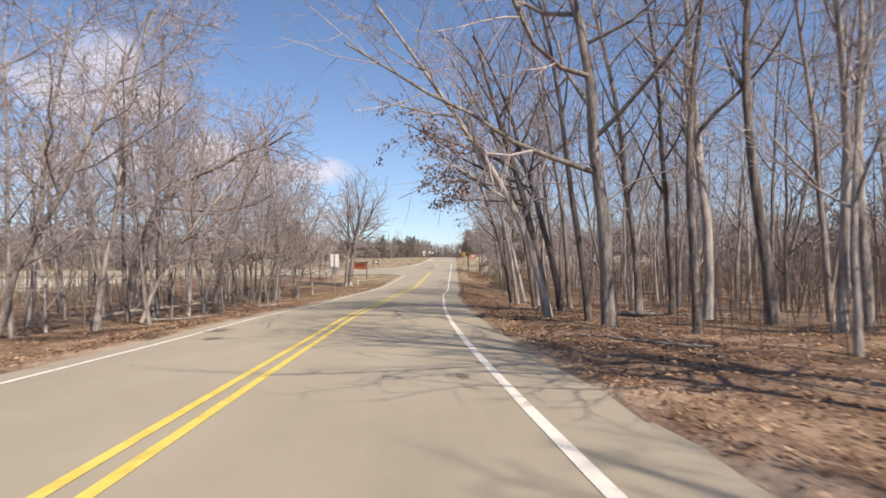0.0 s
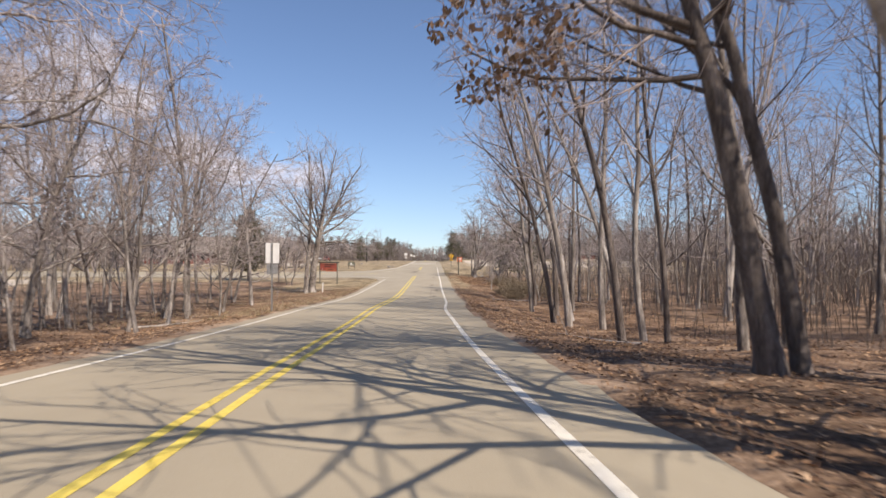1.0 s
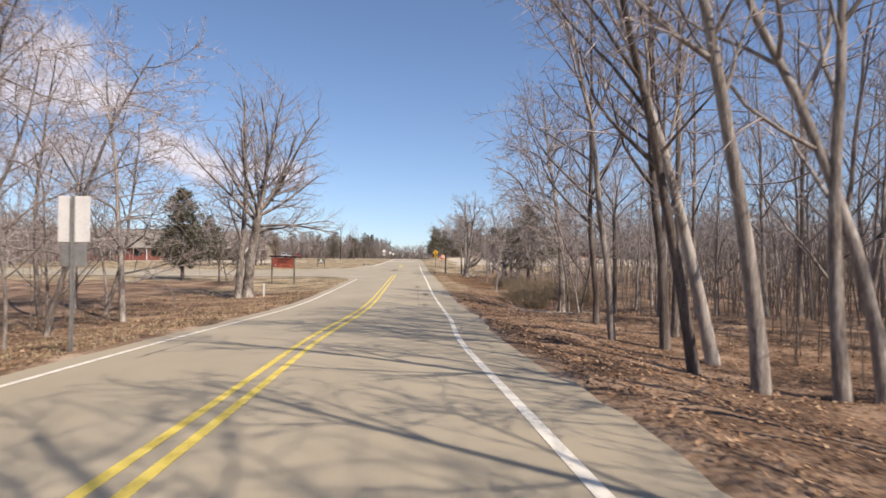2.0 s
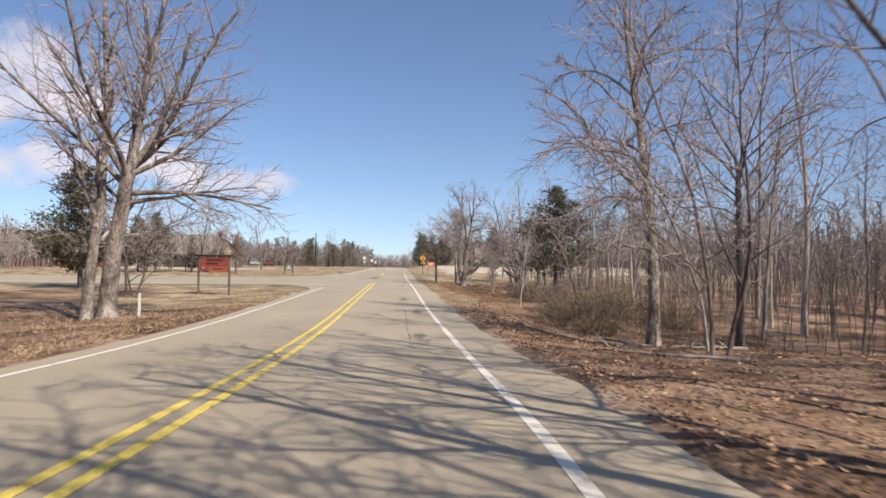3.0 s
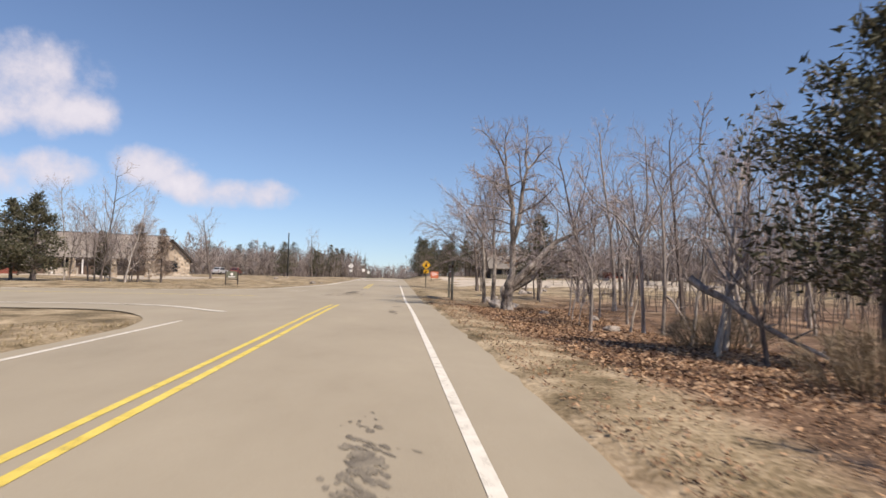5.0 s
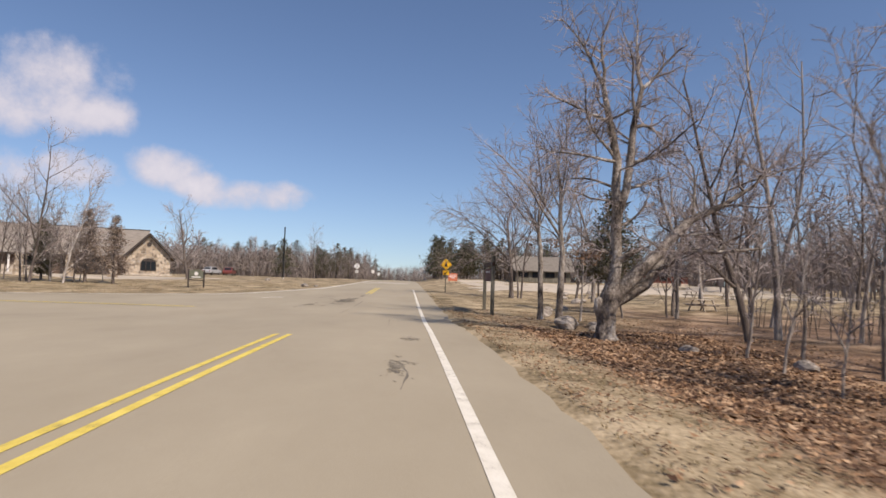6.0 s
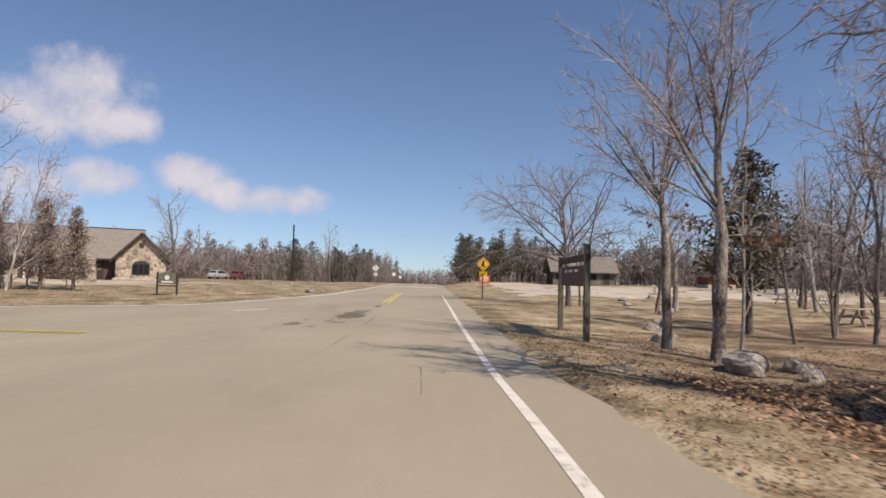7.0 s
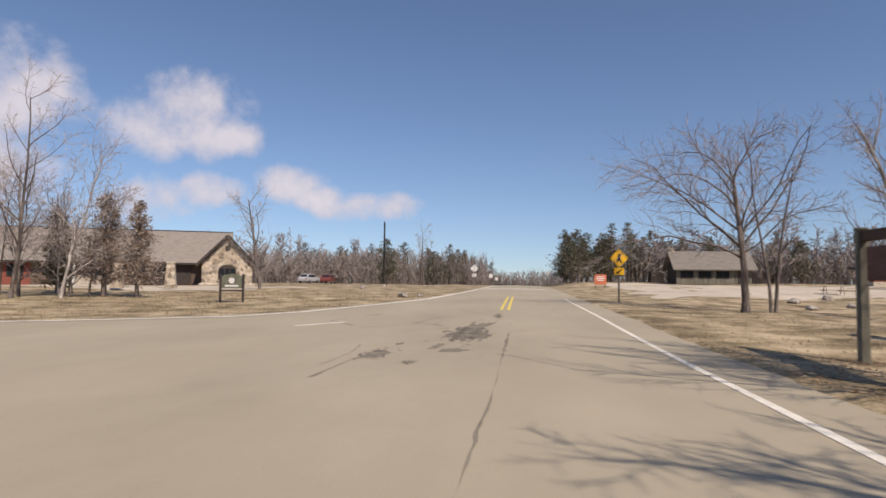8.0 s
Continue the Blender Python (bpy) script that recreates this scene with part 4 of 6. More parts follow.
crafted_tree(12, stand(8.1, 26.1), "leaning dark oak with withered leaves on its outer limbs", 0.2, [(-0.75, 0, 3.7), (-1.25, 0, 5.6), (-2.1, 0, 8.3), (-2.9, 0, 11.2)],
             [(0.55, -5.0, 9.4, -0.4, 0.09), (0.5, -6.0, 8.0, 0.4, 0.09), (0.46, -5.4, 6.2, -0.3, 0.07), (0.4, -4.9, 4.4, 0.5, 0.06), (0.62, -4.4, 10.4, 0.6, 0.07), (0.6, 0.3, 9.6, 0.5, 0.08), (0.75, -0.6, 12.0, -0.5, 0.07),
              (0.8, -4.4, 12.2, -0.6, 0.06), (0.7, -1.6, 10.8, 2.0, 0.06), (0.5, 0.6, 7.8, -0.8, 0.06), (0.36, -3.6, 5.4, 1.2, 0.05)], dict(SPREAD, lift=(0.03, 0.02, 0.0, -0.05), wander=0.22), bark=DARKBARK, tip=0.3,
             leaves=150, leafy=lambda q: q[0] < -3.4 and q[2] < 9.6)
crafted_tree(54, stand(10.8, 66.9), "bare tree with long drooping limbs over the road verge", 0.2, [(-0.05, 0, 3.9), (-0.4, 0, 6.6), (-0.85, 0, 9.0), (-1.2, 0, 12.6)],
             [(0.36, -3.7, 8.7, -0.4, 0.1), (0.35, -4.9, 5.0, 0.4, 0.06), (0.31, -3.6, 3.4, -0.5, 0.05), (0.21, -2.8, 3.2, 0.3, 0.045), (0.24, 1.5, 2.5, -0.2, 0.04), (0.42, -4.2, 6.6, 0.7, 0.05), (0.52, 0.9, 8.8, 0.3, 0.06),
              (0.6, -3.4, 9.8, 0.6, 0.06), (0.72, 0.1, 11.2, -0.3, 0.05), (0.6, 0.6, 9.0, -1.6, 0.06), (0.82, -2.4, 12.2, -0.5, 0.04), (0.85, 0.2, 13.0, 0.4, 0.04), (0.66, -2.6, 10.6, -2.2, 0.06), (0.7, -1.8, 11.2, 2.2, 0.06), (0.78, 1.2, 11.8, 1.4, 0.05), (0.75, 0.8, 11.6, -2.2, 0.05), (0.9, -2.0, 13.2, 1.4, 0.045), (0.36, -2.2, 4.4, -1.2, 0.05), (0.55, -0.6, 8.6, 2.4, 0.05), (0.4, 1.4, 5.6, 0.3, 0.04), (0.45, -3.6, 7.4, -2.6, 0.055), (0.4, -3.0, 5.6, -3.0, 0.05), (0.5, -3.8, 7.8, 2.2, 0.055)],
             dict(SPREAD, blades=1, spring=0.3, wander=0.34, lift=(0.03, -0.02, -0.03, -0.05), count=(14, 14, 17)), bark=GNARLBARK, tip=0.25)
crafted_tree(55, stand(14.1, 67.3), "dark slender tree with a fan of fine upright limbs", 0.14, [(0.0, 0, 2.4), (-0.05, 0, 4.4), (-0.1, 0, 6.0)],
             [(1, -0.9, 9.6, 0.3, 0.06), (1, 0.3, 10.4, -0.3, 0.06), (1, 1.1, 9.4, 0.4, 0.05), (0.95, -1.9, 8.6, -0.4, 0.05), (0.85, -2.6, 7.2, 0.5, 0.045), (0.78, -2.2, 5.6, -0.3, 0.035), (0.7, -2.8, 5.9, 0.4, 0.035), (0.9, 1.9, 8.2, -0.5, 0.045),
              (0.75, 1.6, 6.2, 0.4, 0.035), (0.95, -0.3, 9.2, 1.8, 0.05), (0.95, 0.2, 9.0, -1.8, 0.05)], dict(SPREAD, blades=1, spring=0.3, wander=0.28, count=(14, 12, 13)), bark=DARKBARK, tip=0.7)
crafted_tree(52, stand(11.8, 141.6), "bare spreading tree with many fine limbs on dry grass", 0.2, [(-0.06, 0, 2.2), (-0.25, 0, 4.4), (-0.5, 0, 6.6)],
             [(0.42, -6.6, 5.6, 0.6, 0.06), (0.5, -6.2, 7.4, -0.8, 0.065), (0.62, -4.8, 8.8, 0.9, 0.06), (0.8, -3.6, 9.8, -0.9, 0.055), (1, -2.3, 10.5, 0.6, 0.05), (1, -1.1, 10.3, -0.5, 0.05), (0.9, 0.3, 10.0, 0.8, 0.05), (0.6, 1.6, 9.6, -0.6, 0.06),
              (0.5, 3.3, 8.8, 0.5, 0.065), (0.45, 3.2, 6.2, -0.5, 0.05), (0.7, -2.2, 8.6, 2.8, 0.05), (0.65, -1.2, 8.6, -2.8, 0.05), (0.48, -4.8, 6.4, -1.8, 0.05), (0.55, 1.2, 7.6, 2.4, 0.05), (0.75, -0.2, 9.2, -2.2, 0.045), (0.4, -3.2, 4.6, 1.2, 0.04),
              (0.85, -3.0, 9.0, 1.4, 0.04), (0.5, 2.4, 7.0, 1.2, 0.045)], dict(SPREAD, blades=1, spring=0.25, wander=0.36, count=(14, 14, 16)), bark=DARKBARK, tip=0.35)
for k, (x, y, h, r, ln) in enumerate([(-9.8, 13.5, 12, 0.13, 0.2), (-10.6, 18.6, 12, 0.125, 0.22), (-9.4, 25.4, 11, 0.1, 0.16), (-10.2, 34.0, 12, 0.11, 0.12), (-8.9, 39.4, 10, 0.09, 0.1), (-13.2, 24.0, 13, 0.125, 0.12)]):
    bare_tree(700 + k, h, r, dict(OAK, blades=1, first=0.28, wander=0.3, count=(14, 13, 14), angle=((35, 70), (30, 65)), ratio=(0.46, 0.48, 0.5), lift=(0.03, 0.05, 0.03, 0)), stand(x, y), "leaning bare tree with a haze of pale fine twigs", lean=(ln, 0), pull=(0.014, 0, 0))
crafted_tree(40, stand(-12.4, 30.0), "leaning bare tree with long limbs reaching over the road", 0.22, [(0.45, 0, 3.0), (1.5, 0, 5.5)],
             [(1, 7.8, 10.0, -0.3, 0.16), (1, 7.2, 6.3, -1.0, 0.1), (0.98, 0.6, 10.6, 0.3, 0.09), (1, 2.2, 11.0, 0.8, 0.08), (0.9, -1.5, 9.5, -0.5, 0.07)], dict(SPREAD, blades=1, wander=0.3, count=(14, 14, 16), ratio=(0.5, 0.4, 0.5)))
CROOKED = dict(SPREAD, wander=0.24, count=(12, 9, 7), ratio=(0.5, 0.36, 0.5), lift=(0.03, 0.05, 0.05, 0.02))
crafted_tree(61, stand(9.2, 114.8), "bare tree with mottled bark and a few withered leaves", 0.16, [(0.06, 0, 1.6), (0.1, 0, 3.0), (-0.05, 0, 4.4), (0.0, 0, 5.6)],
             [(0.62, -2.4, 7.87, 0.2, 0.06), (0.7, -2.3, 6.61, -0.6, 0.045), (0.95, -1.2, 8.66, 0.3, 0.053), (0.85, -1.9, 8.44, 0.8, 0.041), (1, 0.4, 8.44, 0.2, 0.041), (1, -0.5, 9.12, -0.5, 0.041), (0.8, 0.8, 7.52, 0.6, 0.034), (0.58, -1.8, 5.24, 0.5, 0.034), (0.75, -0.8, 7.98, -0.8, 0.038), (0.9, -0.2, 8.44, 0.9, 0.034), (0.5, 1.6, 3.19, -0.2, 0.034), (0.55, 1.5, 4.1, 0.7, 0.034), (0.6, -0.4, 6.84, 2.2, 0.038), (0.65, 0.3, 7.07, -2.0, 0.038)], dict(CROOKED, blades=1, count=(12, 13, 15)), bark=GNARLBARK, tip=0.45, leaves=22, leafy=lambda q: 2.2 < q[2] < 3.7)
crafted_tree(62, stand(9.0, 117.4), "pale-barked bare tree above boulders", 0.14, [(-0.06, 0, 3.1), (-0.2, 0, 4.2)],
             [(0.95, -1.1, 5.94, 0.3, 0.041), (1, -0.8, 8.36, -0.3, 0.056), (1, 0.3, 7.92, 0.4, 0.049), (0.9, -1.9, 6.49, 0.6, 0.041), (0.9, -2.1, 7.59, -0.5, 0.041), (1, -1.2, 7.7, 0.8, 0.038), (0.75, -1.3, 3.63, -0.3, 0.026), (0.78, 0.9, 3.96, 0.3, 0.026), (1, 1.2, 7.26, -0.6, 0.038), (0.9, -0.4, 7.04, 2.2, 0.038), (0.9, 0, 6.82, -2.2, 0.038)], dict(CROOKED, blades=1, count=(12, 13, 15)), bark=GNARLBARK, tip=0.6, leaves=12, leafy=lambda q: 2.3 < q[2] < 3.8)
crafted_tree(63, stand(10.1, 97.4), "slender bare tree forking low in roadside brush", 0.07, [(0.04, 0, 1.3), (0.02, 0, 2.3)],
             [(0.55, -0.6, 3.6, 0.2, 0.027), (1, -0.8, 5.2, -0.2, 0.031), (1, 0.4, 5.0, 0.3, 0.031), (0.75, 0.7, 3.4, -0.4, 0.02), (0.3, -0.4, 1.7, 0.3, 0.02), (0.6, 0.1, 4.4, 0.9, 0.02)], CROOKED, tip=0.7)
crafted_tree(64, stand(12.3, 97.7), "crooked forking bare tree in roadside brush", 0.078, [(-0.05, 0, 1.5), (-0.1, 0, 2.6), (-0.2, 0, 3.7)],
             [(0.9, -2.2, 6.6, 0.3, 0.048), (1, -1.2, 6.2, -0.4, 0.041), (1, 0.5, 6.4, -0.2, 0.054), (0.97, 1.0, 6.0, 0.5, 0.034), (0.85, -1.8, 5.0, 0.6, 0.027), (0.8, 1.1, 4.4, -0.5, 0.027), (0.6, -1.2, 3.3, -0.5, 0.024), (0.95, -0.3, 6.2, 1.9, 0.034)],
             dict(CROOKED, wander=0.28), tip=0.8)
crafted_tree(65, stand(12.75, 97.0), "crooked slender bare tree in roadside brush", 0.068, [(0.07, 0, 1.8), (0.02, 0, 3.4), (-0.1, 0, 5.2)],
             [(0.55, 1.2, 4.6, 0.3, 0.027), (0.7, -1.0, 5.8, -0.3, 0.027), (1, 0.7, 7.4, 0.2, 0.034), (1, -0.6, 7.2, 0.3, 0.034), (0.35, 1.0, 2.7, -0.4, 0.02), (0.8, 1.4, 6.0, 0.5, 0.027), (0.45, -0.8, 3.4, 0.6, 0.02)], CROOKED, tip=0.6)
crafted_tree(66, stand(13.5, 102.4), "crooked slender bare tree in roadside brush", 0.065, [(-0.05, 0, 1.8), (0.06, 0, 3.4)],
             [(0.7, -1.2, 4.6, 0.3, 0.027), (1, -0.7, 7.4, -0.3, 0.034), (1, 0.9, 7.0, 0.2, 0.034), (0.6, 1.2, 3.6, 0.3, 0.024), (0.85, 0.2, 5.6, 1.2, 0.027)], CROOKED, tip=0.7)
gnarled_tree(stand(8.75, 107.3))
evergreen(31, 7.2, 3.4, stand(12.5, 86.2), "dark brownish-green cedar among bare trees", 0.2, tuft=0.6, density=2.3)
evergreen(32, 8.8, 3.5, stand(-20.0, 91.2), "full dark cedar beside slim bare trees", 0.14, tuft=0.8, density=2.6)
evergreen(33, 5.6, 1.0, stand(-30.6, 147.0), "dense dark evergreen on the lawn before the lodge", 0.1)
evergreen(36, 6.7, 1.7, stand(-25.7, 145.0), "slim brownish evergreen before the lodge", 0.12, density=1.7, needles=BROWNNEEDLE, tuft=0.6)
evergreen(37, 6.0, 1.3, stand(-23.0, 144.4), "slim brownish evergreen before the lodge", 0.12, density=1.5, needles=BROWNNEEDLE, tuft=0.6)
evergreen(47, 8.7, 3.4, stand(-32.7, 137.8), "tall full dark evergreen on the lodge lawn", 0.1, density=1.4)
evergreen(48, 8.4, 3.0, stand(-35.7, 139.2), "tall full dark evergreen on the lodge lawn", 0.1, density=1.4)
evergreen(38, 7.0, 1.9, stand(14.2, 122.8), "dark evergreen behind bare grove trees", 0.24, tuft=0.7, density=1.3)
for k, (x, y, h, r) in enumerate([(-13.1, 83.9, 7.5, 0.07), (-13.7, 84.6, 8, 0.06), (-15.6, 88.2, 8.5, 0.09)]):
    bare_tree(720 + k, h, r, dict(BUSHY, sway=1.3), stand(x, y), "slim dark bare tree on leaf-strewn grass", group="slender roadside trees", bark=DARKBARK)
LAWN = [(-31.5, 141, 10, 0.1), (-33, 145, 8, 0.08), (-29.2, 146, 6, 0.06), (-27.5, 147.6, 6, 0.06), (-34.5, 148, 7, 0.07), (-36, 143, 9, 0.1), (-25.8, 148.5, 6, 0.06), (-31, 149, 6, 0.06), (-27.2, 139.5, 11.3, 0.12), (-25.4, 141, 9, 0.1), (-28.9, 142.0, 8, 0.09), (-26.6, 145, 7, 0.07), (-30.3, 143.5, 9, 0.1), (-22.8, 162, 8.6, 0.16), (-14.6, 205, 9, 0.15), (-28.4, 144.6, 7, 0.08), (-26.2, 142.6, 6.4, 0.07)]
for k, (x, y, h, r) in enumerate(LAWN):
    bare_tree(360 + k, h, r, (POLE, BUSHY)[k > 2], stand(x, y), "slim bare tree on the dry lawn before the lodge", group="lawn trees", bark=(DARKBARK, BARK)[k % 3 == 0])

# ---- woods ----
VARIANTS = []
for k, (h, r, st) in enumerate([(15, 0.15, POLE), (17, 0.19, POLE), (14, 0.12, POLE), (16, 0.17, FOREST), (13, 0.12, FOREST), (12, 0.1, FOREST), (15, 0.14, POLE), (11, 0.1, BUSHY)]):
    VARIANTS.append(bare_tree(100 + k, h, r, st, stand(14 + 3.1 * k, -6 - k), "tall slim bare tree in the woods", name="woodland_tree", group="woodland trees"))


def woods(spots, seed, scale=(0.8, 1.15), kinds=range(8)):
    rng = random.Random(seed)
    for x, y in spots:
        s = rng.uniform(*scale)
        src = VARIANTS[rng.choice(list(kinds))]
        ob = copy_thing(src, pose(x, y, land(x, y) - 0.05, rng.uniform(-3, 3), rng.uniform(-3, 3), rng.uniform(0, 360)))
        ob.scale = (s, s, s * rng.uniform(0.92, 1.05))


def scatter(count, inside, seed, keep, apart_from=()):
    rng = random.Random(seed)
    placed, tries = [], 0
    while len(placed) < count and tries < count * 80:
        tries += 1
        p = inside(rng)
        if all((p[0] - q[0]) ** 2 + (p[1] - q[1]) ** 2 > keep * keep for q in placed + list(apart_from)):
            placed.append(p)
    return placed


edge_spots = [(e[0], e[1]) for e in EDGE] + [(8.7, 18), (8.1, 26.1), (10.8, 66.6)]
woods([(x, y) for x, y in scatter(84, lambda g: (10.5 + 30 * g.random() ** 1.3, g.uniform(0, 75)), 5, 1.7, edge_spots) if y < 57 or x > 17.5], 5)
woods(scatter(9, lambda g: (g.uniform(13, 19), g.uniform(56, 74)), 15, 1.5), 15, (0.4, 0.6), (2, 5, 7))
LEFT_EDGE = [(-11, 21.8), (-10.3, 19.2), (-11.3, 30.4), (-12.4, 27.4), (-8.6, 32.8), (-9.9, 31.3), (-7.4, 37.1), (-11.6, 37.5), (-10.6, 40.1), (-10.6, 43.3), (-9.3, 46), (-8.3, 47.6), (-8.6, 42.2),
             (-13.1, 48.5), (-12.4, 49.5), (-11.4, 50.7), (-9.8, 52), (-12.8, 46.7), (-13.4, 60.4), (-8.2, 24), (-9.0, 27.5)]
woods(LEFT_EDGE, 8, (0.55, 0.85), (2, 4, 5, 7))
woods(scatter(58, lambda g: (-9.5 - 22 * g.random() ** 1.1, g.uniform(6, 60)), 6, 1.6, LEFT_EDGE), 6, (0.6, 0.95))
woods([q for q in scatter(28, lambda g: (g.uniform(13.5, 46), g.uniform(78, 112)), 7, 2.6) if q[0] > 19 or not 93 < q[1] < 106], 7, (0.45, 0.72))
for k, (x, y, h, r) in enumerate([(-10.6, 46.5, 11, 0.12), (-9.4, 51.2, 10, 0.1), (-12.0, 41.0, 12, 0.12), (-13.5, 54.0, 11, 0.11), (-14.5, 35.0, 13, 0.13), (-11.2, 58.5, 9, 0.1), (-15.5, 46.0, 12, 0.12)]):
    bare_tree(380 + k, h, r, dict(OAK, blades=1, first=0.3, count=(14, 12, 12), lift=(0.03, 0.06, 0.03, 0)), stand(x, y), "bare tree with a wide twiggy crown at the woods' edge", lean=(0.08, 0), pull=(0.012, 0, 0))
woods([q for q in scatter(10, lambda g: (g.uniform(14.5, 25), g.uniform(95, 115)), 19, 2.2) if q[0] > 18 or q[1] > 106], 19, (0.55, 0.75), (0, 1, 3, 6))
bare_tree(41, 11, 0.13, OAK, stand(-10.4, 36.0), "bare tree with low spreading limbs", lean=(0.12, 0), pull=(0.02, 0, 0.0))
bare_tree(421, 13, 0.14, dict(OAK, first=0.42, angle=((35, 65), (30, 65))), stand(-9.6, 22.5), "bare tree with low spreading limbs", lean=(0.06, 0), pull=(0.02, 0, 0.0))
bare_tree(43, 10, 0.13, OAK, stand(-9.0, 55.5), "bare tree with low spreading limbs", lean=(0.06, 0))


def far_woods(name, count, inside, seed, label, height=(8, 13), sprays=26, mat=None):
    """A distant belt of bare trees: stems, limbs and a haze of slivers for the twigs."""
    rng = random.Random(seed)
    t = Tubes()
    for _ in range(count):
        x, y = inside(rng)
        h = rng.uniform(*height)
        base = Vector((x, y, land(x, y) - 0.2))
        tip = base + bend_to(Vector((0, 0, 1)), rng, 0.12) * h
        t.add([base, base.lerp(tip, 0.5) + Vector((rng.gauss(0, 0.12), 0, 0)), tip], [h * 0.011, h * 0.008, 0.02], 3)
        for _ in range(sprays):
            s = rng.uniform(0.18, 0.99)
            p = base.lerp(tip, s)
            b = Vector((rng.gauss(0, 1), rng.gauss(0, 1), rng.uniform(0.3, 1.6))).normalized()
            ln = h * rng.uniform(0.14, 0.34) * (1.2 - 0.65 * s)
            e = p + b * ln
            t.blade(p, e, 0.09, rng)
            for _ in range(5):
                q = p.lerp(e, rng.uniform(0.25, 1))
                t.blade(q, q + bend_to(b, rng, 0.9) * ln * rng.uniform(0.35, 0.75), 0.07, rng)
    return tagged(mesh_object(name, t.v, t.f, mat or FARTWIG), label, "woods", kind="stuff")


def belt(x0, x1, y0, y1):
    return lambda rng: (rng.uniform(x0, x1), rng.uniform(y0, y1))


def thicket(name, count, inside, seed, label, height, radius=0.05, twigs=14, mat=None):
    """A mass of bare stems, each with many fine side twigs."""
    rng = random.Random(seed)
    t = Tubes()
    for _ in range(count):
        x, y = inside(rng)
        h = rng.uniform(*height)
        base = Vector((x, y, land(x, y) - 0.2))
        d = bend_to(Vector((0, 0, 1)), rng, 0.16)
        tip = base + d * h
        t.add([base, tip], [radius * h / 6 + 0.012, 0.012], 3)
        for _ in range(twigs):
            p = base.lerp(tip, rng.uniform(0.15, 0.97))
            t.blade(p, p + bend_to(d, rng, 0.85) * h * rng.uniform(0.12, 0.36), radius * 0.55 + max(0.0, radius - 0.035) * 1.2, rng)
    return tagged(mesh_object(name, t.v, t.f, mat or FARTWIG), label, "woods", kind="stuff")


FARTWIG = material("brown_grey_twigs", [(0.25, (0.17, 0.14, 0.124)), (0.5, (0.265, 0.226, 0.203)), (0.75, (0.355, 0.31, 0.282))], 0.15, 6, 0.95, 0, 20, island=0.35)
BRUSHTWIG = material("brown_brush_twigs", [(0.25, (0.15, 0.12, 0.095)), (0.5, (0.25, 0.205, 0.165)), (0.75, (0.35, 0.295, 0.24))], 0.3, 6, 0.95, 0, 20, island=0.35)
BROWN = "distant belt of bare brown woods"
far_woods("far_woods", 190, belt(-170, -24, 212, 244), 41, BROWN, (5, 9.5))
far_woods("far_woods", 260, belt(15, 170, 206, 244), 42, BROWN, (5.5, 9.5))
far_woods("far_woods", 90, belt(-130, -85, 60, 212), 43, BROWN)
far_woods("far_woods", 150, belt(46, 95, 0, 205), 44, BROWN, (8, 14))
far_woods("far_woods", 120, belt(-60, 60, 420, 460), 45, BROWN, (9, 14))
thicket("far_woods", 500, belt(-22, -7, 232, 300), 61, BROWN, (4, 8), 0.05)
thicket("far_woods", 3000, belt(-190, -22, 222, 262), 51, BROWN, (3, 7.5), 0.07)
thicket("far_woods", 3200, belt(22, 190, 212, 256), 52, BROWN, (3, 7.5), 0.07)
thicket("far_woods", 1300, belt(-150, -95, 20, 226), 53, BROWN, (5, 12), 0.07)
thicket("far_woods", 2200, belt(56, 110, -30, 216), 54, BROWN, (4, 11), 0.07)
thicket("far_woods", 1000, belt(-80, -18, 214, 226), 62, BROWN, (2.5, 6), 0.06)
thicket("far_woods", 1500, belt(-90, 90, 430, 470), 55, BROWN, (8, 15), 0.11)
thicket("far_woods", 1300, belt(-115, -57, 122, 165), 64, BROWN, (4, 9), 0.06)
thicket("far_woods", 1100, belt(-80, -42, -10, 66), 63, "brown belt of bare woods behind the roadside trees", (4, 10), 0.05)
UNDER = "thin brown undergrowth of the woods"
thicket("woodland_brush", 1900, belt(18, 58, -5, 80), 56, UNDER, (1.5, 6), 0.03, 12, BRUSHTWIG)
thicket("woodland_brush", 900, belt(-36, -10.5, 6, 56), 57, UNDER, (0.7, 2.9), 0.016, 12, BRUSHTWIG)
thicket("woodland_brush", 1300, belt(16.5, 58, 78, 116), 58, UNDER, (0.8, 3.4), 0.02, 12, BRUSHTWIG)
thicket("woodland_brush", 420, belt(11, 20, 0, 78), 59, UNDER, (0.5, 2.2), 0.013, 10, BRUSHTWIG)


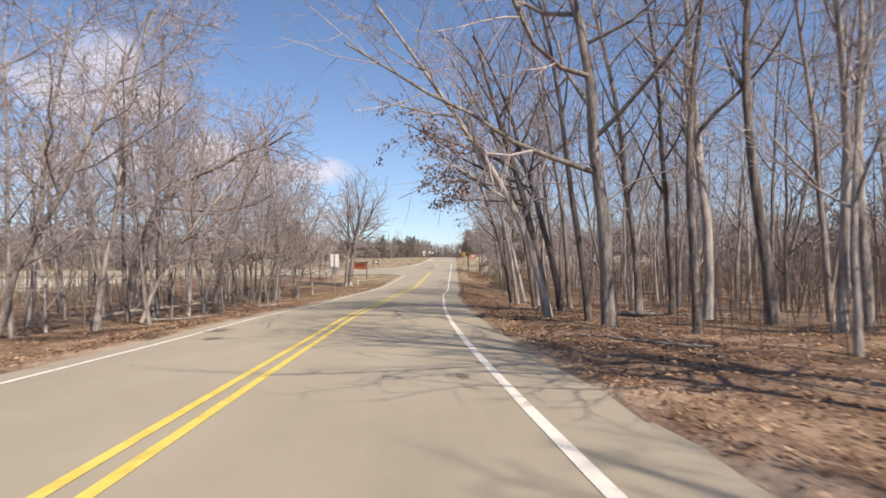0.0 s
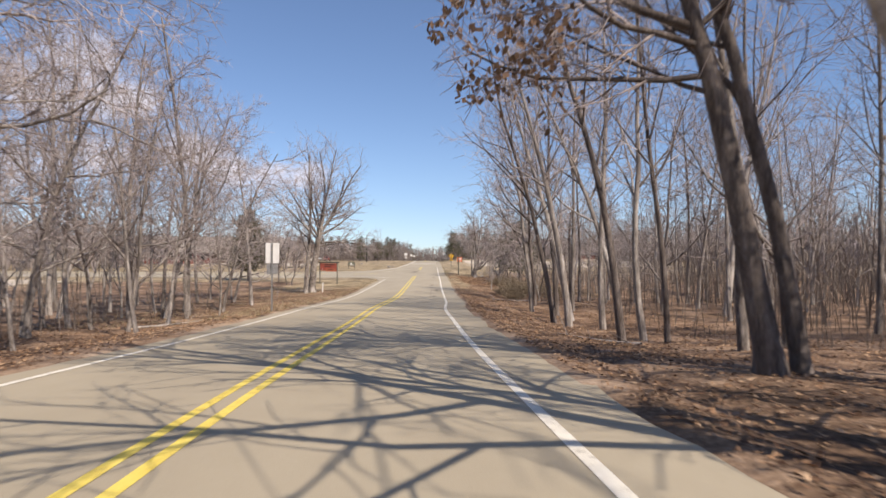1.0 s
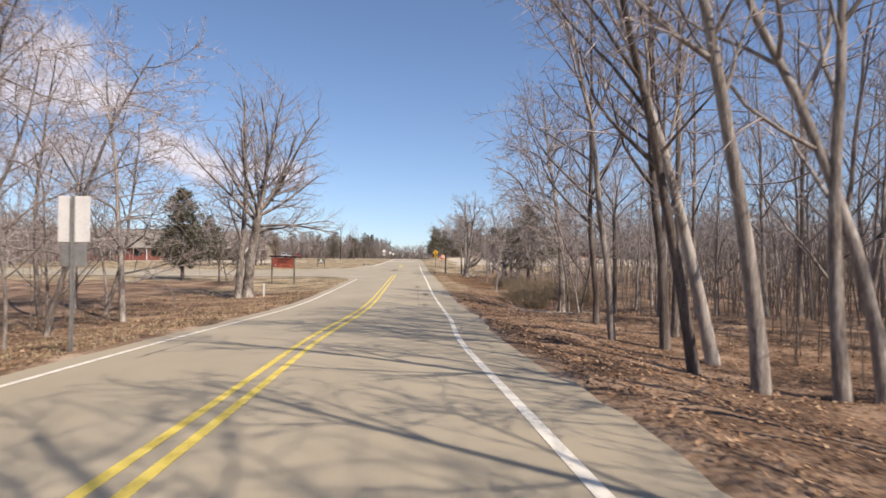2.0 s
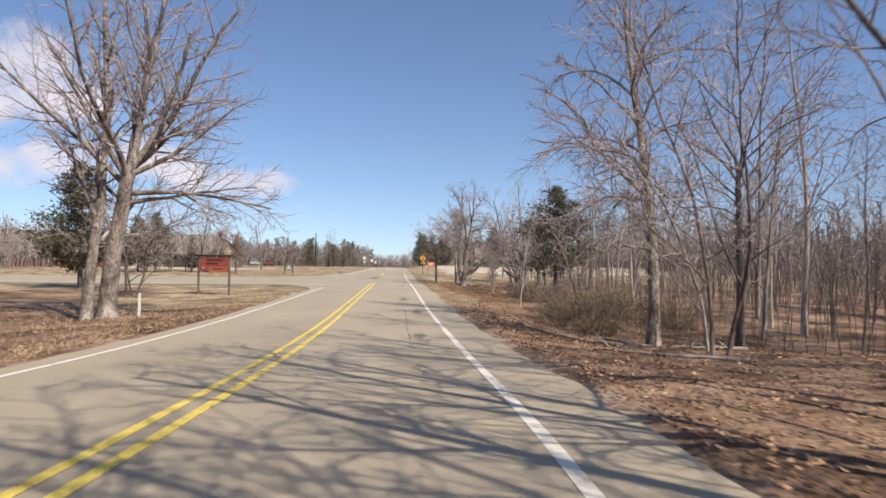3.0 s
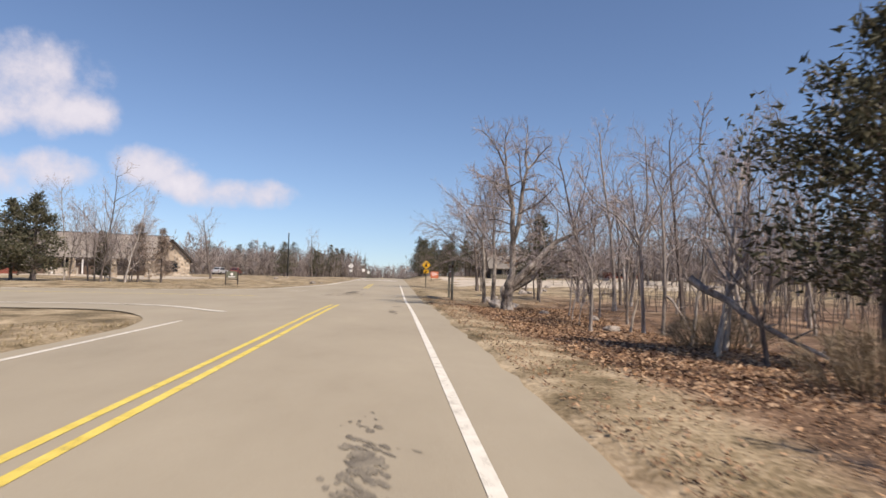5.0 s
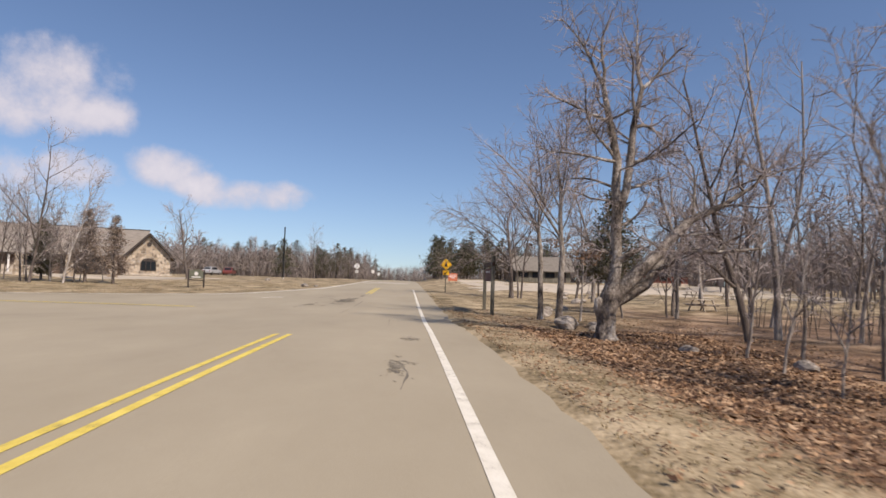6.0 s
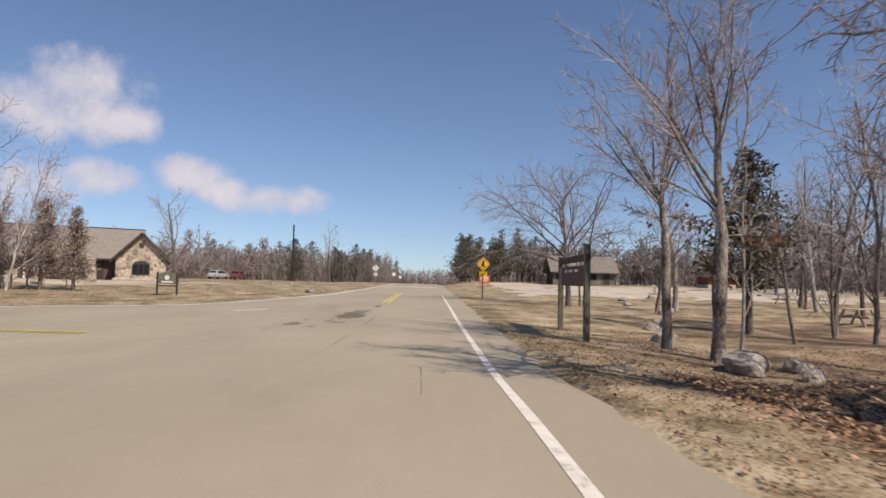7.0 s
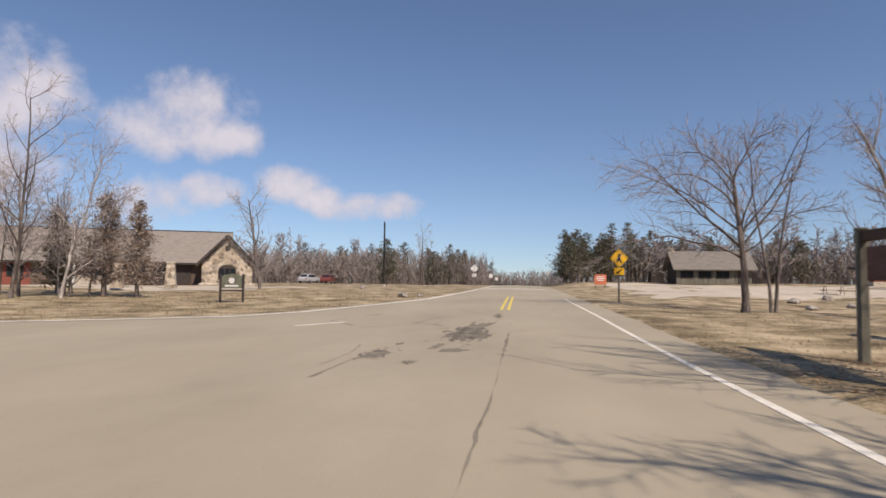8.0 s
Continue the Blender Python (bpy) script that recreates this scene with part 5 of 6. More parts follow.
def shrub(seed, at, spread, height, stems, label):
    """A dense round bush: arching stems under a dome of fine bare twigs."""
    rng = random.Random(seed)
    t, fine = Tubes(), Tubes()
    for _ in range(stems):
        a, q = rng.uniform(0, 6.283), rng.random() ** 0.5
        dome = math.sqrt(max(0.05, 1 - q * q * 0.85))
        base = Vector((math.cos(a) * q * spread * 0.55, math.sin(a) * q * spread * 0.55, -0.1))
        tip = Vector((math.cos(a) * q * spread, math.sin(a) * q * spread, height * dome * rng.uniform(0.7, 1.0)))
        mid = base.lerp(tip, 0.55) + Vector((rng.gauss(0, 0.08), rng.gauss(0, 0.08), 0.12))
        t.add([base, mid, tip], [0.009, 0.006, 0.003], 3)
        for _ in range(26):
            k = rng.uniform(0.2, 1.0)
            p = base.lerp(mid, k * 2) if k < 0.5 else mid.lerp(tip, k * 2 - 1)
            d = bend_to(Vector((math.cos(a) * q, math.sin(a) * q, 0.6)), rng, 1.1)
            fine.blade(p, p + d * height * rng.uniform(0.1, 0.28), 0.0055, rng)
    ob = thing("shrub", label, "shrub", at, 0, "bare shrubs")
    raw_part("framework", t.v, t.f, SHRUBTWIG, ob)
    raw_part("crown", fine.v, fine.f, SHRUBTWIG, ob)


SHRUBTWIG = material("olive_brown_twigs", [(0.25, (0.15, 0.115, 0.075)), (0.5, (0.28, 0.22, 0.145)), (0.75, (0.4, 0.325, 0.22))], 2, 4, 0.95, 0, 20)
for k, (x, y, sp, h) in enumerate([(10.0, 73.2, 1.6, 1.5), (11.6, 74.5, 1.7, 1.7), (10.6, 77.0, 1.5, 1.5), (12.8, 76.5, 1.6, 1.6), (9.7, 83.2, 1.1, 1.2), (11.4, 90.5, 1.3, 1.3), (11.0, 81.0, 1.2, 1.2), (13.8, 72.0, 1.6, 1.6), (9.8, 69.8, 0.9, 0.9)]):
    shrub(500 + k, stand(x, y), sp * 1.25, h * 0.92, 150, "dense olive-brown bare shrub at the woods' edge")
rng = random.Random(77)
PINE = "distant dark pine at the edge of the woods"
for k in range(34):
    t = k / 33
    if k % 2:
        x, y = 8.6 + 16 * rng.random() ** 1.4, 203 + 34 * t + rng.uniform(-3, 3)
    else:
        x, y = -17.5 + 9.5 * t + rng.uniform(-3, 1), 236 + 70 * t + rng.uniform(-4, 4)
    evergreen(400 + k, rng.uniform(6, 10), rng.uniform(2.4, 3.6), stand(x, y), PINE, 0.1, density=0.5)
for k in range(6):
    x = rng.uniform(26, 50)
    evergreen(440 + k, rng.uniform(6, 9), rng.uniform(2.0, 3.0), stand(x, rng.uniform(206, 224)), PINE, 0.1, density=0.45)
for k in range(22):
    if k < 12:
        x, y = -46 + 2.8 * k + rng.uniform(-1, 1), 238 + rng.uniform(-6, 8)
    else:
        x, y = 12 + 2.2 * (k - 12) + rng.uniform(-0.8, 0.8), 214 + rng.uniform(-3, 8)
    evergreen(470 + k, rng.uniform(6.5, 9.5), rng.uniform(2.4, 3.4), stand(x, y), PINE, 0.2, density=0.42)
evergreen(460, 12, 3.0, stand(21.5, 232), "tall dark pine above the woods", 0.35, density=0.6)
evergreen(461, 7, 2.6, stand(-19.5, 200), PINE, 0.08, density=0.6)

# ---- signs ----


def plate(w, h, t=0.02, bevel=0.006):
    return box(bmesh.new(), (w, t, h), bevel=bevel)


def extruded(outline, t):
    """A flat plate with the given outline in x and z, t thick along y."""
    bm = bmesh.new()
    f = bm.faces.new([bm.verts.new((x, -t / 2, z)) for x, z in outline])
    r = bmesh.ops.extrude_face_region(bm, geom=[f])
    for v in (g for g in r["geom"] if isinstance(g, bmesh.types.BMVert)):
        v.co.y += t
    bmesh.ops.recalc_face_normals(bm, faces=bm.faces)
    return bm


def moved(bm, m):
    bmesh.ops.transform(bm, matrix=m, verts=bm.verts)
    return bm


def diamond(half, r=0.06):
    pts = []
    for k in range(4):
        a = math.pi / 2 * k
        tip = Vector((math.cos(a), math.sin(a))) * half
        prev, nxt = Vector((math.cos(a - math.pi / 2), math.sin(a - math.pi / 2))) * half, Vector((math.cos(a + math.pi / 2), math.sin(a + math.pi / 2))) * half
        for t in (0.0, 0.5, 1.0):
            p = (tip + (prev - tip).normalized() * r).lerp(tip + (nxt - tip).normalized() * r, t)
            pts.append(tuple(p * (1.0 if t != 0.5 else 1.03)))
    return pts


def u_post(h, w=0.06):
    """A steel channel post with a flange on each side."""
    bm = bmesh.new()
    box(bm, (w, 0.006, h), (0, 0.02, h / 2 - 0.2))
    box(bm, (0.006, 0.04, h), (-w / 2, 0, h / 2 - 0.2))
    box(bm, (0.006, 0.04, h), (w / 2, 0, h / 2 - 0.2))
    return bm


def bolts(parent, zs, y):
    for z in zs:
        part("bolt", rod(bmesh.new(), (0, y - 0.012, z), (0, y + 0.012, z), 0.014, 6), GREYMETAL, parent)


def white_sign_back(x, y, rz=0):
    ob = thing("road_sign", "pair of pale road-sign plates seen from behind, on a steel post", "road sign", stand(x, y), rz, "road signs")
    part("post", u_post(3.3), GREYMETAL, ob)
    top = part("plate", moved(plate(0.62, 0.92), pose(0, 0.05, 2.64)), SIGNBACK, ob, "tall blank back of a sign plate")
    bolts(top, (2.35, 2.9), 0.035)
    low = part("plate", moved(plate(0.5, 0.46), pose(0, 0.05, 1.92)), GREYMETAL, ob, "short blank back of a sign plate")
    bolts(low, (1.92,), 0.035)


def diamond_back(x, y, half=0.53, h=3.0, small=True):
    ob = thing("road_sign", "diamond road-sign plate seen from behind, on a steel post", "road sign", stand(x, y), 0, "road signs")
    part("post", u_post(h), GREYMETAL, ob)
    p = part("plate", moved(extruded(diamond(half), 0.01), pose(0, 0.05, h - half - 0.1)), SIGNBACK, ob, "blank back of a diamond plate")
    bolts(p, (h - half,), 0.04)
    if small:
        part("plate", moved(plate(0.5, 0.42), pose(0, 0.05, h - 2 * half - 0.42)), PALE, ob, "small pale plate")


def small_sign(x, y, h=2.2, w=0.6):
    ob = thing("road_sign", "small pale road sign on a thin post, far along the road", "road sign", stand(x, y), 0, "road signs")
    part("post", u_post(h), GREYMETAL, ob)
    part("plate", moved(plate(w, w), pose(0, -0.03, h - w / 2 - 0.2)), PALE, ob)


def crossing_sign(x, y):
    ob = thing("warning_sign", "yellow diamond crossing sign with an arrow plaque on a wooden post", "road sign", stand(x, y, 0.05), 6, "road signs")
    part("post", box(bmesh.new(), (0.09, 0.09, 3.0), (0, 0.06, 1.4), bevel=0.01), POSTWOOD, ob)
    d = part("diamond_plate", moved(extruded(diamond(0.56), 0.012), pose(0, 0, 2.7)), SIGNYELLOW, ob)
    rim = bmesh.new()
    for k in range(4):
        a = math.pi / 2 * k
        p, q = Vector((math.cos(a), 0, math.sin(a))) * 0.48, Vector((math.cos(a + math.pi / 2), 0, math.sin(a + math.pi / 2))) * 0.48
        m = (p + q) / 2
        box(rim, ((q - p).length, 0.006, 0.018), (m.x, -0.008, m.z + 2.7), (0, -math.degrees(math.atan2((q - p).z, (q - p).x)), 0))
    part("border", rim, BLACK, d)
    for w, h, dx, dz, r in ((0.13, 0.5, -0.02, 0.04, 14), (0.1, 0.34, 0.08, -0.12, -24)):
        part("mark", box(bmesh.new(), (w, 0.006, h), (dx, -0.009, 2.7 + dz), (0, r, 0)), BLACK, d, "plain black bar")
    a = part("arrow_plaque", moved(plate(0.6, 0.42, 0.012), pose(0, 0, 1.92)), SIGNYELLOW, ob)
    arrow = [(0.2, 0.1), (0.14, 0.14), (-0.08, -0.03), (-0.06, 0.05), (-0.2, -0.12), (0.02, -0.13), (-0.04, -0.08), (0.2, 0.1)]
    part("arrow", moved(extruded(arrow[:-1], 0.006), pose(0, -0.01, 1.92)), BLACK, a)


def orange_sign(x, y):
    ob = thing("notice_sign", "orange-red rectangular notice sign with pale bars on two posts", "sign", stand(x, y), 0, "road signs")
    for sx in (-0.5, 0.5):
        part("post", box(bmesh.new(), (0.08, 0.08, 1.6), (sx, 0.06, 0.75), bevel=0.01), POSTWOOD, ob)
    p = part("panel", moved(plate(1.35, 1.15, 0.03), pose(0, 0, 0.95)), ORANGE, ob)
    for z, w in ((1.25, 0.9), (1.05, 1.1), (0.85, 0.7)):
        part("text_bar", box(bmesh.new(), (w, 0.006, 0.09), (0, -0.018, z)), PALE, p, "plain pale bar")


RUST = material("rust_orange_panel", shades((0.46, 0.14, 0.075), 0.85, 1.1), 2, 4, 0.65, 0.05, 30)


def roadside_board(a, b):
    """A red board hung under a beam between two posts, from a to b on the plan."""
    mid = ((a[0] + b[0]) / 2, (a[1] + b[1]) / 2)
    w = math.hypot(b[0] - a[0], b[1] - a[1])
    rz = math.degrees(math.atan2(b[1] - a[1], b[0] - a[0]))
    ob = thing("park_board", "faded red board under a dark beam between two wooden posts", "sign", stand(*mid), rz)
    for sx in (-w / 2, w / 2):
        part("post", box(bmesh.new(), (0.11, 0.11, 2.75), (sx, 0, 1.1), bevel=0.015), POSTWOOD, ob)
    part("beam", box(bmesh.new(), (w + 0.5, 0.2, 0.13), (0, 0, 2.47), bevel=0.02), DARKTRIM, ob)
    p = part("panel", box(bmesh.new(), (w - 0.13, 0.06, 0.86), (0, -0.02, 1.93), bevel=0.01), REDPANEL, ob)
    part("lower_strip", box(bmesh.new(), (w * 0.6, 0.01, 0.34), (w * 0.15, -0.058, 1.6)), RUST, p, "rust-orange lower strip")
    for x, z, bw in ((0.1, 2.2, 1.3), (-0.1, 1.98, 0.9), (0.3, 1.64, 0.8), (-0.75, 1.7, 0.12)):
        part("text_bar", box(bmesh.new(), (bw * w / 2.3, 0.006, 0.07), (x * w / 2.3, -0.066, z)), PALE if bw < 0.2 else DARKTRIM, p, "plain bar in place of lettering")
    for sx in (-0.7, 0.7):
        part("hanger", rod(bmesh.new(), (sx * w / 2.3, -0.02, 2.36), (sx * w / 2.3, -0.02, 2.43), 0.012, 6), GREYMETAL, ob)


REDWOOD = material("red_brown_board", shades((0.14, 0.07, 0.055), 0.8, 1.2), 3, 6, 0.8, 0.3, 40, stretch=(0.15, 1, 1))


def gate_sign(a, b):
    """A brown panel hung from a beam on two tall posts, seen almost end on."""
    mid = ((a[0] + b[0]) / 2, (a[1] + b[1]) / 2)
    w = math.hypot(b[0] - a[0], b[1] - a[1])
    rz = math.degrees(math.atan2(b[1] - a[1], b[0] - a[0]))
    ob = thing("entrance_sign", "brown hanging park sign on two weathered wooden posts", "sign", stand(*mid, 0.0), rz)
    for sx, h in ((-w / 2, 2.72), (w / 2, 2.5)):
        p = part("post", box(bmesh.new(), (0.17, 0.17, h + 0.3), (sx, 0, h / 2 - 0.15), bevel=0.02), POSTWOOD, ob)
        part("cap", box(bmesh.new(), (0.2, 0.2, 0.05), (sx, 0, h + 0.02), bevel=0.015), POSTWOOD, p)
    part("beam", box(bmesh.new(), (w + 0.35, 0.12, 0.2), (0, 0, 2.38), bevel=0.015), WOODSIGN, ob)
    p = part("panel", box(bmesh.new(), (w - 0.5, 0.09, 0.62), (0, 0, 1.86), bevel=0.02), REDWOOD, ob)
    for y in (-0.05, 0.05):
        for x, z, bw in ((-0.75, 2.02, 0.6), (0.1, 2.02, 0.7), (0.85, 2.02, 0.4)):
            part("text_bar", box(bmesh.new(), (bw * 0.8, 0.008, 0.08), (x, y, z)), PALE, p, "plain pale bar in place of lettering")
    for sx in (-w * 0.32, w * 0.32):
        part("hanger", rod(bmesh.new(), (sx, 0, 2.14), (sx, 0, 2.29), 0.015, 6), GREYMETAL, ob)


def lodge_sign(x, y, rz):
    ob = thing("lodge_sign", "dark green board with a pale emblem between two posts on grass", "sign", stand(x, y), rz)
    for sx in (-0.6, 0.6):
        part("post", box(bmesh.new(), (0.1, 0.1, 1.65), (sx, 0, 0.6), bevel=0.012), DARKTRIM, ob)
    arch = [(-0.53, 0.0), (0.53, 0.0), (0.53, 0.55)] + [(0.53 * math.cos(a), 0.55 + 0.16 * math.sin(a)) for a in np.linspace(0.2, math.pi - 0.2, 9)] + [(-0.53, 0.55)]
    p = part("panel", moved(extruded(arch, 0.06), pose(0, 0, 0.72)), material("dark_green_panel", shades((0.15, 0.155, 0.11)), 3, 4, 0.6, 0.1, 30), ob)
    part("emblem", rod(bmesh.new(), (0, -0.034, 1.1), (0, -0.044, 1.1), 0.15, 20), PALE, p, "round pale emblem")
    part("text_bar", box(bmesh.new(), (0.7, 0.008, 0.09), (0, -0.036, 0.84)), PALE, p, "plain pale bar in place of lettering")
    part("rail", box(bmesh.new(), (1.16, 0.07, 0.08), (0, 0, 0.6), bevel=0.01), DARKTRIM, ob)


white_sign_back(-4.7, 44.0)
diamond_back(-5.15, 186.0)
small_sign(-5.4, 236, 2.6, 0.75)
small_sign(-5.2, 262, 2.8, 0.75)
small_sign(6.2, 232, 2.9, 0.75)
diamond_back(6.4, 214, 0.5, 2.4, False)
crossing_sign(6.4, 146.6)
orange_sign(9.6, 180)
roadside_board((-10.4, 86.3), (-8.3, 85.5))
gate_sign((6.74, 117.5), (6.9, 121.6))
lodge_sign(-13.8, 138.3, 0)


def marker_post(x, y):
    ob = thing("marker_post", "short white marker post in the roadside grass", "post", stand(x, y))
    part("post", box(bmesh.new(), (0.09, 0.03, 1.0), (0, 0, 0.3), bevel=0.008), PALE, ob)
    part("band", box(bmesh.new(), (0.094, 0.034, 0.09), (0, 0, 0.68)), SIGNBACK, ob, "grey reflector band")


marker_post(-6.9, 68.8)


def mast(x, y):
    ob = thing("flag_pole", "tall thin dark pole on the lawn", "pole", stand(x, y))
    part("pole", rod(bmesh.new(), (0, 0, -0.2), (0, 0, 7.6), 0.12, 10, 0.09), BLACK, ob)
    part("base", rod(bmesh.new(), (0, 0, -0.1), (0, 0, 0.3), 0.16, 10), PALESTONE, ob)
    part("finial", moved(rod(bmesh.new(), (0, 0, 0), (0, 0, 0.1), 0.07, 8, 0.02), pose(0, 0, 7.6)), GREYMETAL, ob)


mast(-15.2, 179)

# ---- boulders, logs, litter ----


def boulder(seed, x, y, size, label="weathered grey boulder half sunk in leaves"):
    rng = random.Random(seed)
    bm = bmesh.new()
    bmesh.ops.create_icosphere(bm, subdivisions=3, radius=1.0)
    off = Vector((rng.uniform(0, 50), rng.uniform(0, 50), rng.uniform(0, 50)))
    cuts = [(bend_to(Vector((0, 0, 0.4)), rng, 1.0), rng.uniform(0.72, 0.95)) for _ in range(7)]
    sx, sy, sz = rng.uniform(0.8, 1.25), rng.uniform(0.7, 1.1), rng.uniform(0.55, 0.8)
    for v in bm.verts:
        k = 1 + 0.4 * noise.noise(v.co * 1.1 + off) + 0.16 * noise.noise(v.co * 3.2 + off) + 0.07 * noise.noise(v.co * 7 + off)
        for cut in cuts:
            k = min(k, cut[1] / max(0.05, v.co.dot(cut[0])))
        v.co = Vector((v.co.x * sx * k, v.co.y * sy * k, v.co.z * sz * k)) * size
    ob = tagged(new("boulder", bpy.data.meshes.new("boulder")), label, "boulder", "row of boulders")
    bm.to_mesh(ob.data)
    bm.free()
    ob.data.materials.append(BOULDER)
    ob.matrix_basis = pose(x, y, land(x, y) + size * 0.25, 0, 0, rng.uniform(0, 360))


for k, (x, y, s) in enumerate([(15.1, 133.0, 0.4), (10.7, 123.2, 0.34), (9.6, 119.1, 0.36), (20.5, 156.9, 0.5), (22, 152.1, 0.4), (9.2, 113.6, 0.5), (10.1, 112.6, 0.3), (10.4, 113.6, 0.28),
                               (12.6, 127.4, 0.35), (16.4, 136.0, 0.35), (24.5, 160.5, 0.45), (18.6, 150.0, 0.4), (12.4, 126.2, 0.28), (12.2, 103.2, 0.3), (11.2, 98.2, 0.35), (10.2, 105.0, 0.25)]):
    boulder(600 + k, x, y, s)
for k, (x, y) in enumerate(((-7.0, 148.5), (-15.6, 171.0), (-6.2, 150.2))):
    boulder(640 + k, x, y, 0.42 if k < 2 else 0.25, "small dark stone on the dry lawn")


def log(seed, a, b, r, label="fallen bare branch on leaf litter", mat=None, lift=(0.0, 0.0)):
    """A fallen branch from a to b on the plan, with a few broken side twigs."""
    rng = random.Random(seed)
    t = Tubes()
    origin = Vector((a[0], a[1], land(*a)))
    pts = []
    for i in range(8):
        k = i / 7
        x, y = a[0] + (b[0] - a[0]) * k + rng.gauss(0, 0.05), a[1] + (b[1] - a[1]) * k + rng.gauss(0, 0.05)
        pts.append(Vector((x, y, land(x, y) + r * 0.6 + lift[0] + (lift[1] - lift[0]) * k)) - origin)
    ob = thing("fallen_branch", label, "branch", tuple(origin), 0, "fallen branches")
    t.add(pts, [r * (1 - 0.7 * i / 7) for i in range(8)], 7)
    raw_part("stem", t.v, t.f, mat or BARK, ob, shade=True)
    for i in range(1, 7):
        side = Tubes()
        d = bend_to((pts[i + 1] - pts[i]).normalized(), rng, 0.8)
        d.z = abs(d.z)
        side.add([pts[i], pts[i] + d * rng.uniform(0.3, 0.9)], [r * 0.35, 0.006], 4)
        raw_part("side_twig", side.v, side.f, mat or BARK, ob)


log(1, (9.4, 64.6), (6.6, 67.2), 0.07)
log(2, (9.2, 58.8), (6.8, 61.0), 0.06)
log(3, (12.9, 64.8), (10.9, 65.2), 0.08, mat=DEADWOOD)
log(4, (11.2, 66.4), (13.8, 67.6), 0.06, mat=DEADWOOD)
log(5, (12.9, 97.0), (13.9, 96.7), 0.055, "dead leaning branch propped in brush", BARK, (1.5, 0.0))
log(6, (9.5, 88.6), (11.4, 86.0), 0.1, "dead leaning branch propped in brush", BARK, (1.7, 0.0))
log(7, (-9.5, 26.5), (-7.4, 29.5), 0.07)
log(8, (-12.5, 27.6), (-9.9, 33.0), 0.12, "bleached dead trunk fallen among slim trees", DEADWOOD, (0.1, 0.5))
log(9, (-9.2, 40.5), (-7.4, 43.0), 0.05)
log(10, (9.5, 12.5), (7.0, 15.0), 0.05)
log(11, (10.8, 24.2), (14.5, 22.6), 0.1)
log(12, (8.4, 33.0), (6.5, 35.6), 0.05)
log(13, (-10.2, 72.0), (-7.0, 73.5), 0.05)
log(14, (10.6, 66.6), (9.5, 68.6), 0.05)


def snag(x, y, h, lean):
    t = Tubes()
    t.add([Vector((0, 0, -0.2)), Vector((lean * 0.4, 0, h * 0.5)), Vector((lean, 0.05, h))], [0.06, 0.05, 0.028], 7)
    ob = mesh_object("dead_snag", t.v, t.f, DEADWOOD, smooth_shade=True)
    ob.matrix_basis = pose(*stand(x, y))
    tagged(ob, "short bleached dead trunk among brush", "tree stump")


snag(11.95, 98.2, 1.35, 0.35)
snag(9.9, 88.0, 1.3, 0.4)
snag(10.45, 65.9, 0.75, 0.05)


def litter():
    """Fallen leaves over the verges, curled flakes lying on the ground."""
    rng = random.Random(9)
    v, f = [], []

    def flake(x, y, size):
        z = land(x, y) + 0.012
        a = rng.uniform(0, 6.283)
        c, s = math.cos(a) * size, math.sin(a) * size
        k = rng.uniform(0.35, 0.6)
        i = len(v)
        tilt = rng.uniform(-0.5, 0.5) * size
        v.extend([(x - c, y - s, z + abs(tilt)), (x + s * k, y - c * k, z + rng.uniform(0, 0.5) * size), (x + c, y + s, z + rng.uniform(0, 1.1) * size), (x - s * k, y + c * k, z + rng.uniform(0, 0.8) * size)])
        f.extend([(i, i + 1, i + 2), (i, i + 2, i + 3)])

    while len(v) < 4 * 60000:
        x, y = 4.7 + 10.5 * rng.random() ** 1.35, rng.uniform(2, 117)
        x += road_x(y)
        if (litter_amount(x, y) + 0.12) * (1 - 0.75 * dirt_amount(x, y)) > rng.random():
            flake(x, y, rng.uniform(0.022, 0.058))
    while len(v) < 4 * 86000:
        x, y = rng.uniform(5.6, 13), rng.uniform(82, 112)
        if litter_amount(x, y) > rng.random() * 0.9 + 0.1:
            flake(x, y, rng.uniform(0.035, 0.075))
    while len(v) < 4 * 104000:
        x, y = -4.2 - 8 * rng.random() ** 1.3, rng.uniform(8, 74)
        x += road_x(y)
        if (litter_amount(x, y) + 0.1) * (1 - 0.7 * dirt_amount(x, y)) > rng.random():
            flake(x, y, rng.uniform(0.022, 0.058))
    while len(v) < 4 * 115000:
        x, y = 4.75 + 4.5 * rng.random() ** 1.2, rng.uniform(76, 122)
        if noise.noise((x * 0.7, y * 0.45, 4)) > rng.uniform(-0.5, 0.35):
            flake(x, y, rng.uniform(0.016, 0.042))
    tagged(mesh_object("leaf_litter", v, f, DEADLEAF), "loose brown fallen leaves over the verges", "leaves", kind="stuff")


litter()


